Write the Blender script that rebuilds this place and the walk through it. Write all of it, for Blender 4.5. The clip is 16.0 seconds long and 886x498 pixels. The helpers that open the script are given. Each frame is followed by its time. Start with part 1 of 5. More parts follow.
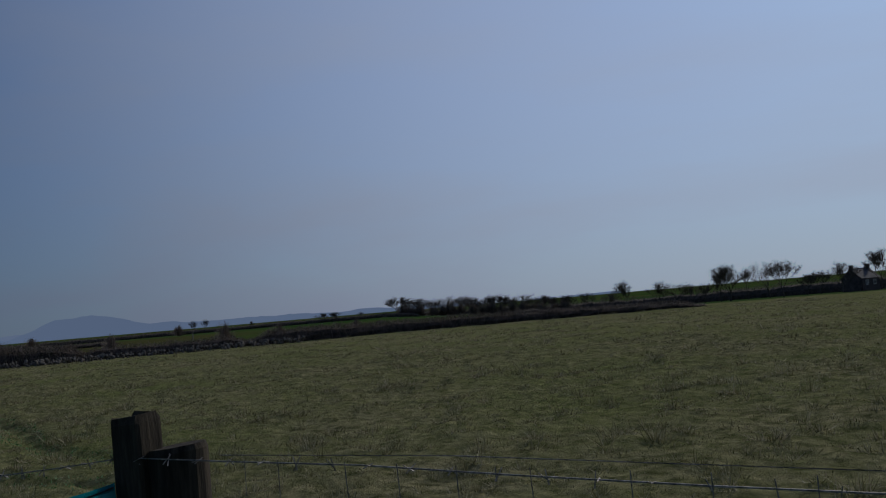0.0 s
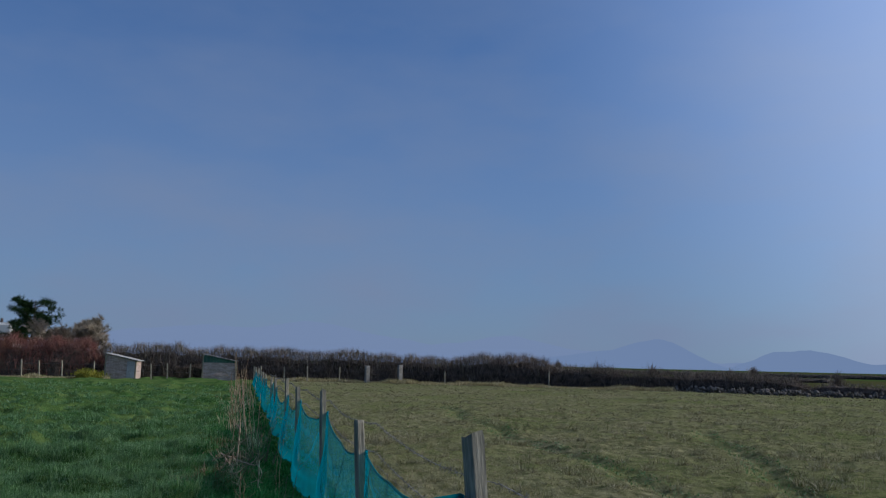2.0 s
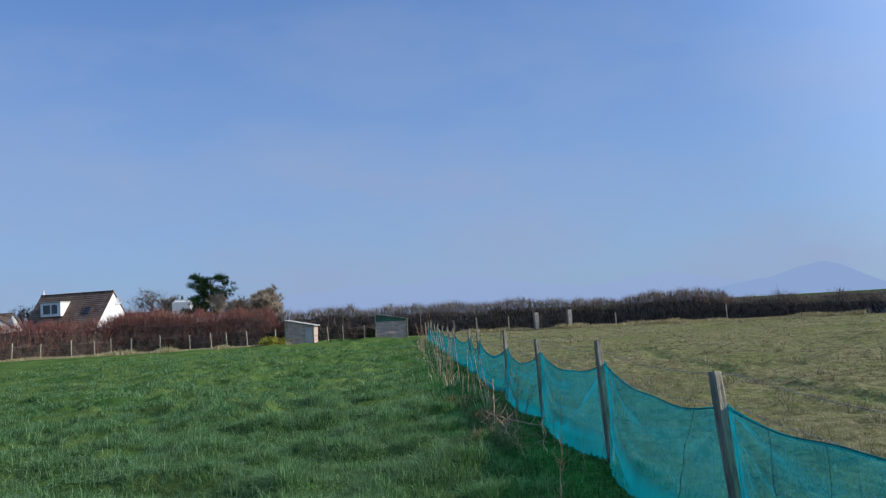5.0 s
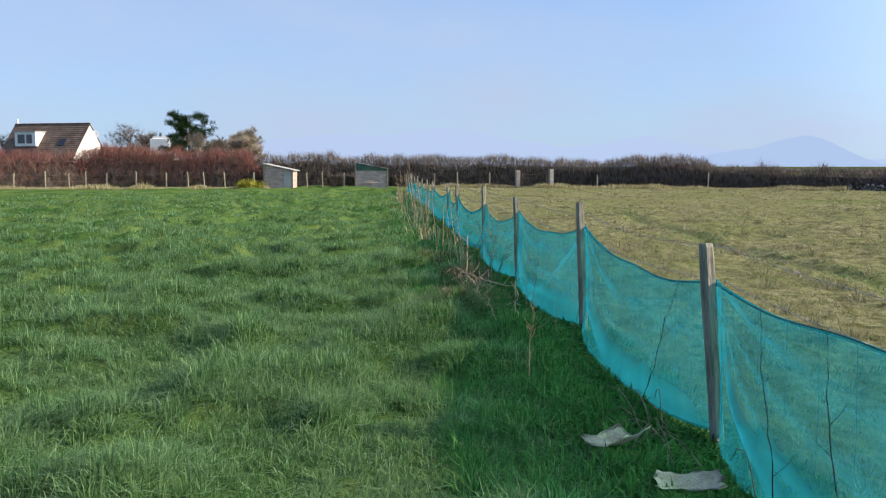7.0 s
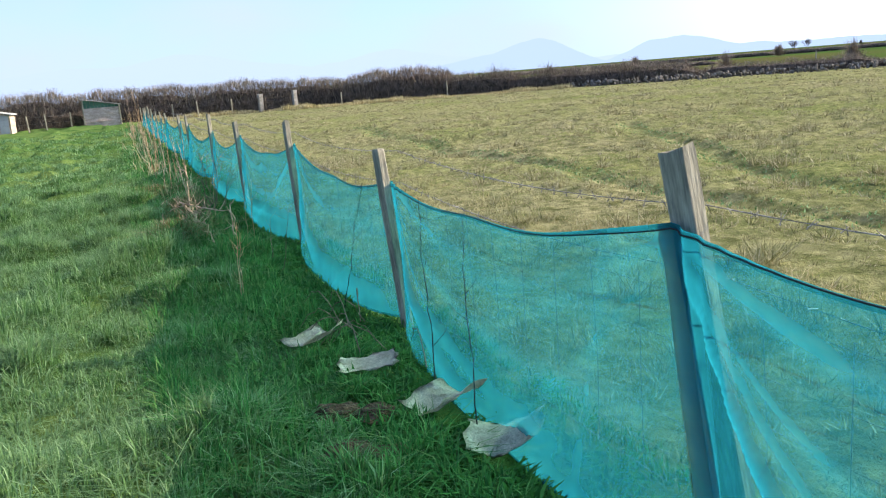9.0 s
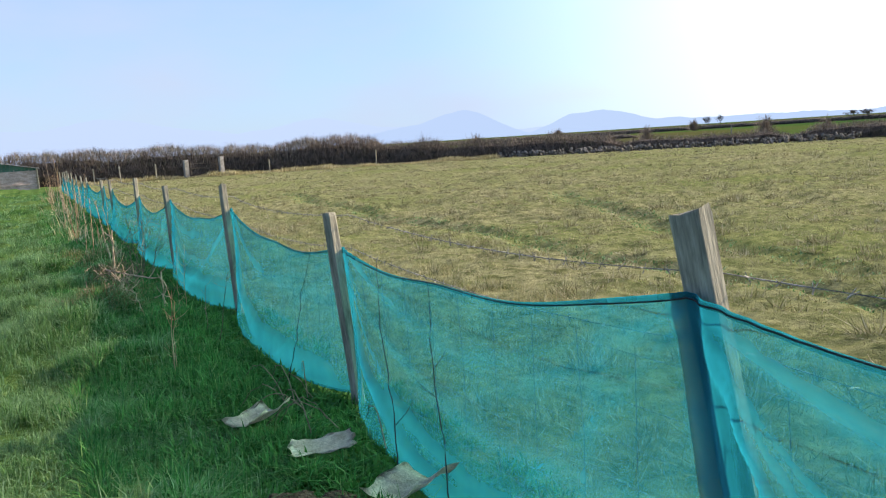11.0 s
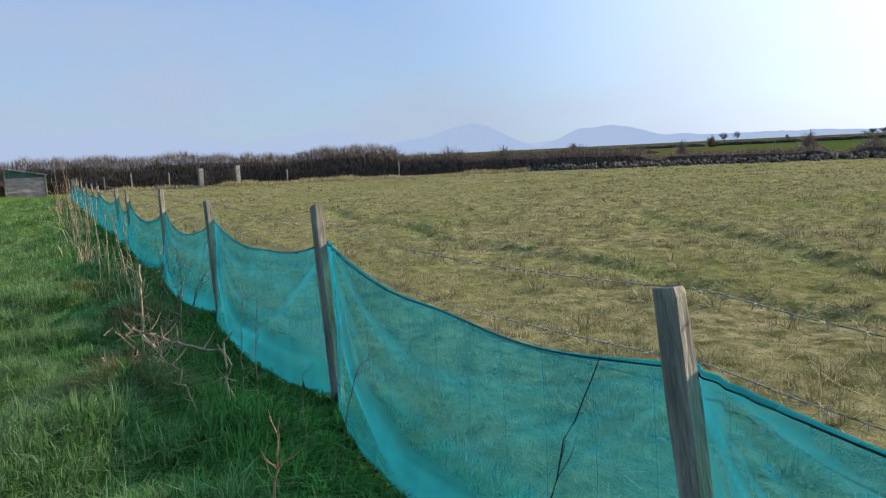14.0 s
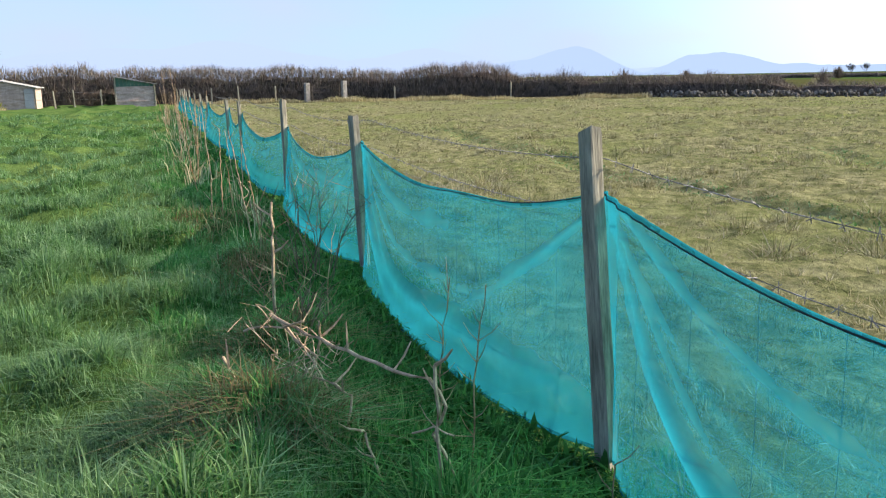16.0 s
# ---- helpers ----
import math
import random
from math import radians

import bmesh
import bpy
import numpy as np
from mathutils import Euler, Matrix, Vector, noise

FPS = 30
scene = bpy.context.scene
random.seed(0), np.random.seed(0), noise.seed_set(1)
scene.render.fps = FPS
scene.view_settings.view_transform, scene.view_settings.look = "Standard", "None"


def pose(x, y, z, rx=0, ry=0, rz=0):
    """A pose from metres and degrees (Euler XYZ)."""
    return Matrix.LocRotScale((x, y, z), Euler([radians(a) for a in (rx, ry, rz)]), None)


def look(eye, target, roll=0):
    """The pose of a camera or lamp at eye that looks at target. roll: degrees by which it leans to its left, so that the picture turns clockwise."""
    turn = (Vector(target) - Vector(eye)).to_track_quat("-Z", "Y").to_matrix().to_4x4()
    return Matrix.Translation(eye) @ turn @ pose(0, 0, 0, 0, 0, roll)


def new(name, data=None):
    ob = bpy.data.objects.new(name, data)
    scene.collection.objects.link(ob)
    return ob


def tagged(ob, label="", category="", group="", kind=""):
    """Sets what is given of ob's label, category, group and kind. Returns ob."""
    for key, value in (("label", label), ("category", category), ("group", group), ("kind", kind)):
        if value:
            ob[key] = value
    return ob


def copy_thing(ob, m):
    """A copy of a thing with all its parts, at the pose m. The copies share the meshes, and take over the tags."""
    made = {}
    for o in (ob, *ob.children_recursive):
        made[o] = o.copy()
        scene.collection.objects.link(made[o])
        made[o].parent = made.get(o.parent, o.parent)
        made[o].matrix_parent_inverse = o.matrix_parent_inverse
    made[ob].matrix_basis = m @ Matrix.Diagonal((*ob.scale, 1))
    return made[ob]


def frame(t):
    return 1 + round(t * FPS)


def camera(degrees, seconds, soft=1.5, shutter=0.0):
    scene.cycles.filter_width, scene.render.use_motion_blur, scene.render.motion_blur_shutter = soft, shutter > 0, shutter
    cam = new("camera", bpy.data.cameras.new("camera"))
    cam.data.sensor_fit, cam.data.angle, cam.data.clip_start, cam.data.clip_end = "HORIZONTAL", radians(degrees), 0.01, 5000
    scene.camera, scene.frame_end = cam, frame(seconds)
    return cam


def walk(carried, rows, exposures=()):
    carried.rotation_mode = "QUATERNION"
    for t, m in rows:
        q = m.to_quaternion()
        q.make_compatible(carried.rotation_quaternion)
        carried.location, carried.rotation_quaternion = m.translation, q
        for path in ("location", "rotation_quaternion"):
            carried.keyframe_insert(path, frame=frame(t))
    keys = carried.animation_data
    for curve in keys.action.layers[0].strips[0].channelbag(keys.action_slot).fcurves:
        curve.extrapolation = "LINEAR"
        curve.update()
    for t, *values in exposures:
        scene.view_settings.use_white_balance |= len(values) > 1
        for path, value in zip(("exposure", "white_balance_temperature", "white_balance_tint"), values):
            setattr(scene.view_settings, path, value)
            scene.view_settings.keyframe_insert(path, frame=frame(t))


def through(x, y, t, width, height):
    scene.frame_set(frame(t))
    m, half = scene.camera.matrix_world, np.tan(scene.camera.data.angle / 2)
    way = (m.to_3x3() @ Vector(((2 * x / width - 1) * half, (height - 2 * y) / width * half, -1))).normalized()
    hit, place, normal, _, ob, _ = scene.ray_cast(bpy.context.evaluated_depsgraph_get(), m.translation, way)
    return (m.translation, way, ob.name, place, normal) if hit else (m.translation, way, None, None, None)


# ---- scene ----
cam = camera(54.4, 16.0, 1.15)
PATH = [
    (0, (-0.688, 0.165, 1.493), (-1.734, 1.864, 1.626), -4.9),
    (0.5, (-1.06, 0.456, 1.489), (-2.33, 1.992, 1.658), -4.1),
    (1, (-1.434, 0.578, 1.467), (-2.961, 1.851, 1.684), -2.4),
    (1.5, (-1.856, 0.728, 1.427), (-3.628, 1.622, 1.676), 0.3),
    (2, (-2.232, 0.692, 1.453), (-4.165, 1.134, 1.717), 1.3),
    (2.5, (-2.51, 0.619, 1.466), (-4.488, 0.733, 1.738), 0.6),
    (3, (-2.656, 0.371, 1.456), (-4.635, 0.316, 1.742), -0.8),
    (3.5, (-2.688, -0.07, 1.465), (-4.662, -0.178, 1.769), -3.6),
    (4, (-2.777, -0.345, 1.508), (-4.751, -0.331, 1.828), -4.6),
    (6.5, (-3.496, -0.361, 1.466), (-5.486, -0.199, 1.351), 0.5),
    (7, (-3.574, -0.269, 1.479), (-5.56, -0.121, 1.288), -0.0),
    (7.5, (-3.62, -0.175, 1.465), (-5.593, 0.023, 1.209), -2.2),
    (8, (-3.449, -0.079, 1.433), (-5.4, 0.218, 1.111), -3.9),
    (8.5, (-3.269, 0.02, 1.438), (-5.173, 0.503, 1.063), -4.6),
    (9, (-3.21, 0.087, 1.454), (-5.055, 0.75, 1.061), -4.6),
    (9.5, (-3.175, 0.132, 1.459), (-5.002, 0.871, 1.119), -4.4),
    (12, (-4.275, -0.021, 1.396), (-6.032, 0.912, 1.188), -2.9),
    (12.5, (-4.819, 0.029, 1.39), (-6.547, 1.018, 1.196), -2.9),
    (13, (-5.335, 0.014, 1.379), (-7.073, 0.987, 1.198), -3.5),
    (13.5, (-5.84, 0.02, 1.427), (-7.609, 0.937, 1.259), -3.4),
    (14, (-6.397, 0.117, 1.417), (-8.203, 0.946, 1.197), -2.8),
    (14.5, (-7.019, 0.153, 1.367), (-8.868, 0.873, 1.123), -3.1),
    (15, (-7.48, 0.19, 1.374), (-9.357, 0.818, 1.089), -2.1),
    (15.5, (-8.078, 0.268, 1.385), (-9.956, 0.868, 1.049), -0.9),
    (16, (-8.607, 0.171, 1.33), (-10.47, 0.784, 0.942), -1.0),
]
EXPOSURES = [(0.0, -1.7, 6700, 10), (0.5, -1.45, 6600, 10), (1.0, -1.2, 6500, 10), (1.5, -1.12, 6300, 10), (2.5, -0.4, 6400, 10), (4.2, -0.15, 6500, 10), (6.3, 0.35, 7100, 10), (7.0, 0.62, 7600, 10),
             (9.0, 1.15, 7700, 10), (9.7, 1.08, 7800, 10), (12.0, 0.72, 7900, 10), (12.5, 0.63, 7900, 10), (13.5, 0.38, 7800, 10), (14.5, 0.58, 7750, 10), (16.0, 0.95, 7800, 10)]
walk(cam, [(t, look(eye, target, roll)) for t, eye, target, roll in PATH],
     EXPOSURES)

# ---- world and sun ----
SUN_YAW, SUN_UP = -5.0, 28.5          # yaw 0 is +y, anticlockwise
to_sun = Vector((-math.sin(radians(SUN_YAW)) * math.cos(radians(SUN_UP)), math.cos(radians(SUN_YAW)) * math.cos(radians(SUN_UP)), math.sin(radians(SUN_UP))))
world = bpy.data.worlds.new("sky")
scene.world = world
world.use_nodes = True
wn, wl = world.node_tree.nodes, world.node_tree.links
sky = wn.new("ShaderNodeTexSky")
sky.sky_type, sky.sun_disc = "NISHITA", False
sky.sun_elevation, sky.sun_rotation = radians(SUN_UP), radians(-SUN_YAW)
sky.altitude, sky.air_density, sky.dust_density, sky.ozone_density = 0, 1.0, 0.35, 4.0
wn["Background"].inputs["Strength"].default_value = 0.13

# haze that thickens towards the horizon, and thin streaks of high cloud
coords = wn.new("ShaderNodeTexCoord")
axes = wn.new("ShaderNodeSeparateXYZ")
wl.new(coords.outputs["Generated"], axes.inputs[0])
climb = wn.new("ShaderNodeMapRange")
for key, value in zip((1, 2, 3, 4), (0.0, 0.48, 0.9, 0.15)):
    climb.inputs[key].default_value = value
wl.new(axes.outputs["Z"], climb.inputs[0])
lay = wn.new("ShaderNodeMapping")
lay.inputs["Scale"].default_value, lay.inputs["Rotation"].default_value = (0.8, 2.6, 7.0), (0.3, 0.2, 0.5)
wl.new(coords.outputs["Generated"], lay.inputs[0])
streaks = wn.new("ShaderNodeTexNoise")
streaks.inputs["Scale"].default_value, streaks.inputs["Detail"].default_value = 1.6, 5
wl.new(lay.outputs[0], streaks.inputs[0])
thin = wn.new("ShaderNodeMapRange")
for key, value in zip((1, 2, 3, 4), (0.4, 0.75, -0.06, 0.2)):
    thin.inputs[key].default_value = value
wl.new(streaks.outputs[0], thin.inputs[0])
veil = wn.new("ShaderNodeMath")
veil.operation, veil.use_clamp = "ADD", True
wl.new(climb.outputs[0], veil.inputs[0])
wl.new(thin.outputs[0], veil.inputs[1])
tint = wn.new("ShaderNodeMix")
tint.data_type, tint.blend_type = "RGBA", "MULTIPLY"
tint.inputs[0].default_value, tint.inputs[7].default_value = 1.0, (0.38, 0.8, 1.22, 1)
wl.new(sky.outputs[0], tint.inputs[6])
hazy = wn.new("ShaderNodeMix")
hazy.data_type = "RGBA"
hazy.inputs[7].default_value = (2.36, 3.08, 4.75, 1)
wl.new(veil.outputs[0], hazy.inputs[0])
wl.new(tint.outputs[2], hazy.inputs[6])
# the haze is brightest round the sun
toward = wn.new("ShaderNodeVectorMath")
toward.operation = "DOT_PRODUCT"
toward.inputs[1].default_value = to_sun
wl.new(coords.outputs["Generated"], toward.inputs[0])
near_sun = wn.new("ShaderNodeMapRange")
near_sun.interpolation_type = "SMOOTHSTEP"
near_sun.inputs[1].default_value, near_sun.inputs[2].default_value = 0.3, 1.1
wl.new(toward.outputs["Value"], near_sun.inputs[0])
glow = wn.new("ShaderNodeMix")
glow.data_type, glow.blend_type = "RGBA", "ADD"
glow.inputs[7].default_value = (6.0, 6.6, 7.9, 1)
wl.new(near_sun.outputs[0], glow.inputs[0])
wl.new(hazy.outputs[2], glow.inputs[6])
wl.new(glow.outputs[2], wn["Background"].inputs["Color"])
sun = new("sun", bpy.data.lights.new("sun", "SUN"))
sun.data.energy, sun.data.angle, sun.data.color = 4.9, radians(0.6), (1.0, 0.93, 0.82)
sun.matrix_world = look(to_sun * 50, (0, 0, 0))

# ---- materials ----


def material(name, rough=0.8, metal=0.0):
    m = bpy.data.materials.new(name)
    m.use_nodes = True
    n, l = m.node_tree.nodes, m.node_tree.links
    b = n["Principled BSDF"]
    b.inputs["Roughness"].default_value, b.inputs["Metallic"].default_value = rough, metal
    b.inputs["Specular IOR Level"].default_value = 0.2
    return m, n, l, b


def ramp(n, l, fac, colours, places=None):
    r = n.new("ShaderNodeValToRGB")
    places = places or [i / (len(colours) - 1) for i in range(len(colours))]
    while len(r.color_ramp.elements) < len(colours):
        r.color_ramp.elements.new(0.5)
    for e, p, c in zip(r.color_ramp.elements, places, colours):
        e.position, e.color = p, (*c, 1)
    l.new(fac, r.inputs[0])
    return r.outputs[0]


def noisy(n, l, scale, detail=4, stretch=None, rough=0.6):
    t = n.new("ShaderNodeTexNoise")
    t.inputs["Scale"].default_value, t.inputs["Detail"].default_value, t.inputs["Roughness"].default_value = scale, detail, rough
    c = n.new("ShaderNodeTexCoord")
    if stretch:
        mp = n.new("ShaderNodeMapping")
        mp.inputs["Scale"].default_value = stretch
        l.new(c.outputs["Object"], mp.inputs[0])
        l.new(mp.outputs[0], t.inputs[0])
    else:
        l.new(c.outputs["Object"], t.inputs[0])
    return t.outputs[0]


def mixed(n, l, fac, a, b, kind="MIX"):
    m = n.new("ShaderNodeMix")
    m.data_type, m.blend_type = "RGBA", kind
    for key, v in ((0, fac), (6, a), (7, b)):
        if isinstance(v, (int, float)):
            m.inputs[key].default_value = v
        elif isinstance(v, tuple):
            m.inputs[key].default_value = (*v, 1)
        else:
            l.new(v, m.inputs[key])
    return m.outputs[2]


def bumped(n, l, b, height, strength, distance):
    k = n.new("ShaderNodeBump")
    k.inputs["Strength"].default_value, k.inputs["Distance"].default_value = strength, distance
    l.new(height, k.inputs["Height"])
    l.new(k.outputs[0], b.inputs["Normal"])


def simple(name, dark, light, scale=6, rough=0.8, bump=0.3, distance=0.01, stretch=None, fine=60, metal=0.0):
    """A surface of two tones, varied at a broad and a fine scale."""
    m, n, l, b = material(name, rough, metal)
    broad = ramp(n, l, noisy(n, l, scale, 5, stretch), [dark, light], [0.32, 0.68])
    grain = ramp(n, l, noisy(n, l, fine, 3, stretch), [(0.72, 0.72, 0.72), (1.2, 1.2, 1.2)], [0.3, 0.7])
    l.new(mixed(n, l, 1.0, broad, grain, "MULTIPLY"), b.inputs["Base Color"])
    if bump:
        bumped(n, l, b, noisy(n, l, fine, 4, stretch), bump, distance)
    return m


def leafy(name, colours, patch, scale, share=0.45, through=0.35, gloss=0.06):
    """Blades and leaves: a tone for each one, patches of another tone, some light let through."""
    m, n, l, b = material(name, 0.6)
    b.inputs["Specular IOR Level"].default_value = gloss
    g = n.new("ShaderNodeNewGeometry")
    each = ramp(n, l, g.outputs["Random Per Island"], colours)
    area = ramp(n, l, noisy(n, l, scale, 4), [(0, 0, 0), (1, 1, 1)], [0.42, 0.66])
    f = n.new("ShaderNodeMath")
    f.operation = "MULTIPLY"
    f.inputs[1].default_value = share
    l.new(area, f.inputs[0])
    colour = mixed(n, l, f.outputs[0], each, patch)
    l.new(colour, b.inputs["Base Color"])
    tr = n.new("ShaderNodeBsdfTranslucent")
    l.new(colour, tr.inputs["Color"])
    mx = n.new("ShaderNodeMixShader")
    mx.inputs[0].default_value = through
    l.new(b.outputs[0], mx.inputs[1])
    l.new(tr.outputs[0], mx.inputs[2])
    l.new(mx.outputs[0], n["Material Output"].inputs[0])
    return m


def ground_material():
    m, n, l, b = material("ground", 1.0)
    b.inputs["Specular IOR Level"].default_value = 0.0
    c = n.new("ShaderNodeTexCoord")
    sep = n.new("ShaderNodeSeparateXYZ")
    l.new(c.outputs["Object"], sep.inputs[0])
    lawn = mixed(n, l, ramp(n, l, noisy(n, l, 0.5, 6), [(0, 0, 0), (1, 1, 1)], [0.35, 0.65]),
                 ramp(n, l, noisy(n, l, 7, 5), [(0.02, 0.06, 0.015), (0.06, 0.14, 0.035)], [0.3, 0.7]), (0.125, 0.185, 0.055))
    field = mixed(n, l, ramp(n, l, noisy(n, l, 0.22, 6), [(0, 0, 0), (1, 1, 1)], [0.35, 0.68]),
                  ramp(n, l, noisy(n, l, 5.0, 6), [(0.07, 0.075, 0.03), (0.33, 0.3, 0.165)], [0.34, 0.64]),
                  ramp(n, l, noisy(n, l, 6.5, 6), [(0.075, 0.098, 0.03), (0.22, 0.235, 0.09)], [0.34, 0.64]))
    edge = n.new("ShaderNodeMapRange")
    edge.inputs[1].default_value, edge.inputs[2].default_value = 1.5, 1.9
    l.new(sep.outputs["Y"], edge.inputs[0])
    far = n.new("ShaderNodeVectorMath")
    far.operation = "LENGTH"
    l.new(c.outputs["Object"], far.inputs[0])
    beyond = n.new("ShaderNodeMapRange")
    beyond.inputs[1].default_value, beyond.inputs[2].default_value = 68, 74
    l.new(far.outputs["Value"], beyond.inputs[0])
    plots = ramp(n, l, noisy(n, l, 0.008, 2), [(0.035, 0.075, 0.02), (0.06, 0.09, 0.026), (0.075, 0.075, 0.03)], [0.4, 0.52, 0.62])
    near = mixed(n, l, edge.outputs[0], lawn, field)
    l.new(mixed(n, l, beyond.outputs[0], near, plots), b.inputs["Base Color"])
    bumped(n, l, b, noisy(n, l, 2.4, 9, None, 0.7), 1.0, 0.16)
    return m


def netting_material():
    """Open weave: the cover rises where the cloth is gathered, folded or hemmed."""
    m, n, l, b = material("teal_netting", 0.6)
    b.inputs["Specular IOR Level"].default_value = 0.08
    weave = ramp(n, l, noisy(n, l, 3, 3), [(0.0, 0.185, 0.26), (0.001, 0.275, 0.365)], [0.3, 0.7])
    l.new(weave, b.inputs["Base Color"])
    tr = n.new("ShaderNodeBsdfTranslucent")
    l.new(weave, tr.inputs["Color"])
    cloth = n.new("ShaderNodeMixShader")
    cloth.inputs[0].default_value = 0.6
    l.new(b.outputs[0], cloth.inputs[1])
    l.new(tr.outputs[0], cloth.inputs[2])
    clear = n.new("ShaderNodeBsdfTransparent")
    clear.inputs["Color"].default_value = (0.28, 0.68, 0.66, 1)
    mx = n.new("ShaderNodeMixShader")
    uneven = ramp(n, l, noisy(n, l, 1.6, 3), [(0.24, 0.24, 0.24), (0.34, 0.34, 0.34)], [0.3, 0.7])
    gathered = n.new("ShaderNodeAttribute")
    gathered.attribute_name = "gathered"
    cover = n.new("ShaderNodeMath")
    cover.operation, cover.use_clamp = "ADD", True
    l.new(uneven, cover.inputs[0])
    l.new(gathered.outputs["Fac"], cover.inputs[1])
    l.new(cover.outputs[0], mx.inputs[0])
    l.new(clear.outputs[0], mx.inputs[1])
    l.new(cloth.outputs[0], mx.inputs[2])
    l.new(mx.outputs[0], n["Material Output"].inputs[0])
    return m


# Even self-lit colour: the haze before far hills is put into it.
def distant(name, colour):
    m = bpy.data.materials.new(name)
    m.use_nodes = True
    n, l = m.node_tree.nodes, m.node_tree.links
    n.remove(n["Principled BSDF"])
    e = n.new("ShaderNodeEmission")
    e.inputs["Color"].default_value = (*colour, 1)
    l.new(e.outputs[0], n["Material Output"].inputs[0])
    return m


GROUND = ground_material()
LAWN = leafy("lawn_grass", [(0.03, 0.09, 0.024), (0.066, 0.17, 0.047), (0.125, 0.265, 0.08), (0.28, 0.42, 0.22)], (0.18, 0.3, 0.14), 1.6, 0.5, 0.45, 0.35)
VERGE = leafy("verge_grass", [(0.018, 0.09, 0.022), (0.045, 0.185, 0.045), (0.085, 0.28, 0.075), (0.19, 0.27, 0.1)], (0.036, 0.15, 0.042), 1.2)
FIELD = leafy("field_grass", [(0.1, 0.1, 0.042), (0.2, 0.185, 0.092), (0.34, 0.305, 0.175), (0.52, 0.46, 0.32)], (0.155, 0.18, 0.07), 0.5, 0.45, 0.2)
STRAW = leafy("dry_grass", [(0.3, 0.26, 0.13), (0.44, 0.38, 0.22), (0.58, 0.51, 0.34)], (0.28, 0.27, 0.11), 1.0)
THATCH = leafy("thatch", [(0.12, 0.085, 0.04), (0.2, 0.15, 0.075), (0.3, 0.23, 0.13)], (0.12, 0.12, 0.04), 3)
WEED = leafy("weed_leaves", [(0.02, 0.085, 0.02), (0.045, 0.15, 0.035), (0.085, 0.21, 0.056)], (0.04, 0.13, 0.03), 2)
FELL = distant("self_lit_haze_blue", (0.262, 0.38, 0.64))
FAINT = distant("self_lit_faint_haze", (0.295, 0.408, 0.665))
NET = netting_material()
# old timber with the dark of its backlit side put into the colour
SHADETIMBER = simple("shaded_old_timber", (0.014, 0.012, 0.009), (0.08, 0.064, 0.045), 9, 0.95, 0.7, 0.006, (3, 3, 0.35), 45)
TIMBER = simple("weathered_timber", (0.13, 0.12, 0.09), (0.42, 0.38, 0.29), 9, 0.9, 0.7, 0.006, (3, 3, 0.35), 45)
WIRE = simple("dull_wire", (0.14, 0.135, 0.13), (0.36, 0.34, 0.33), 60, 0.65, 0, metal=0.4)
CORD = simple("black_cord", (0.012, 0.014, 0.016), (0.03, 0.03, 0.035), 40, 0.8)
TWIG = simple("grey_brown_twig", (0.09, 0.065, 0.045), (0.24, 0.18, 0.12), 20, 0.9)
DEADWOOD = simple("bleached_stem", (0.28, 0.185, 0.115), (0.54, 0.4, 0.27), 25, 0.9)
CANE = simple("reddish_cane", (0.25, 0.13, 0.07), (0.48, 0.34, 0.2), 12, 0.9)
HEDGE = leafy("hedge_twigs", [(0.06, 0.05, 0.042), (0.14, 0.115, 0.095), (0.27, 0.22, 0.185), (0.11, 0.11, 0.065)], (0.2, 0.15, 0.125), 0.25, 0.7, 0.1)
# solid filler inside hedges, darkened for the shade among the twigs
CORE = simple("hedge_inner_shade", (0.04, 0.032, 0.027), (0.16, 0.12, 0.095), 2.5, 0.95, 0.8, 0.1)
REDTWIG = leafy("red_stems", [(0.13, 0.05, 0.045), (0.22, 0.085, 0.075), (0.3, 0.12, 0.10), (0.22, 0.15, 0.10)], (0.2, 0.11, 0.085), 0.3, 0.6, 0.1)
PALETWIG = leafy("willow_stems", [(0.2, 0.165, 0.12), (0.3, 0.25, 0.18), (0.38, 0.33, 0.25)], (0.26, 0.18, 0.14), 0.3, 0.5, 0.1)
YELLOW = leafy("yellow_leaves", [(0.22, 0.2, 0.03), (0.34, 0.3, 0.05), (0.14, 0.18, 0.04)], (0.3, 0.3, 0.05), 2)
PINE = leafy("pine_needles", [(0.012, 0.03, 0.014), (0.03, 0.065, 0.025), (0.05, 0.1, 0.035)], (0.03, 0.06, 0.02), 0.6, 0.5, 0.15)
BARK = simple("bark", (0.05, 0.04, 0.032), (0.13, 0.105, 0.085), 5, 0.95, 0.5, 0.02)
RUBBLE = simple("weathered_rubble", (0.08, 0.07, 0.06), (0.26, 0.23, 0.2), 4, 0.95, 0.5, 0.02)
STONE = simple("pale_stone", (0.2, 0.18, 0.16), (0.42, 0.39, 0.35), 9, 0.9, 0.6, 0.01)
SACK = simple("pale_sacking", (0.5, 0.39, 0.3), (0.8, 0.68, 0.56), 14, 0.95, 0.7, 0.006, None, 120)
SOIL = simple("bare_soil", (0.05, 0.026, 0.014), (0.15, 0.085, 0.05), 18, 1.0, 1.0, 0.05, None, 40)
BOARD = simple("shed_boards", (0.34, 0.25, 0.21), (0.58, 0.46, 0.4), 3, 0.9, 0.4, 0.01, (1, 1, 3), 25)
GREENROOF = simple("green_boards", (0.05, 0.12, 0.09), (0.09, 0.19, 0.14), 3, 0.8)
FELT = simple("grey_roof_sheet", (0.25, 0.24, 0.22), (0.45, 0.44, 0.4), 3, 0.85)
WHITE = simple("white_render", (0.70, 0.70, 0.68), (0.85, 0.85, 0.83), 1.5, 0.85, 0.2, 0.01)
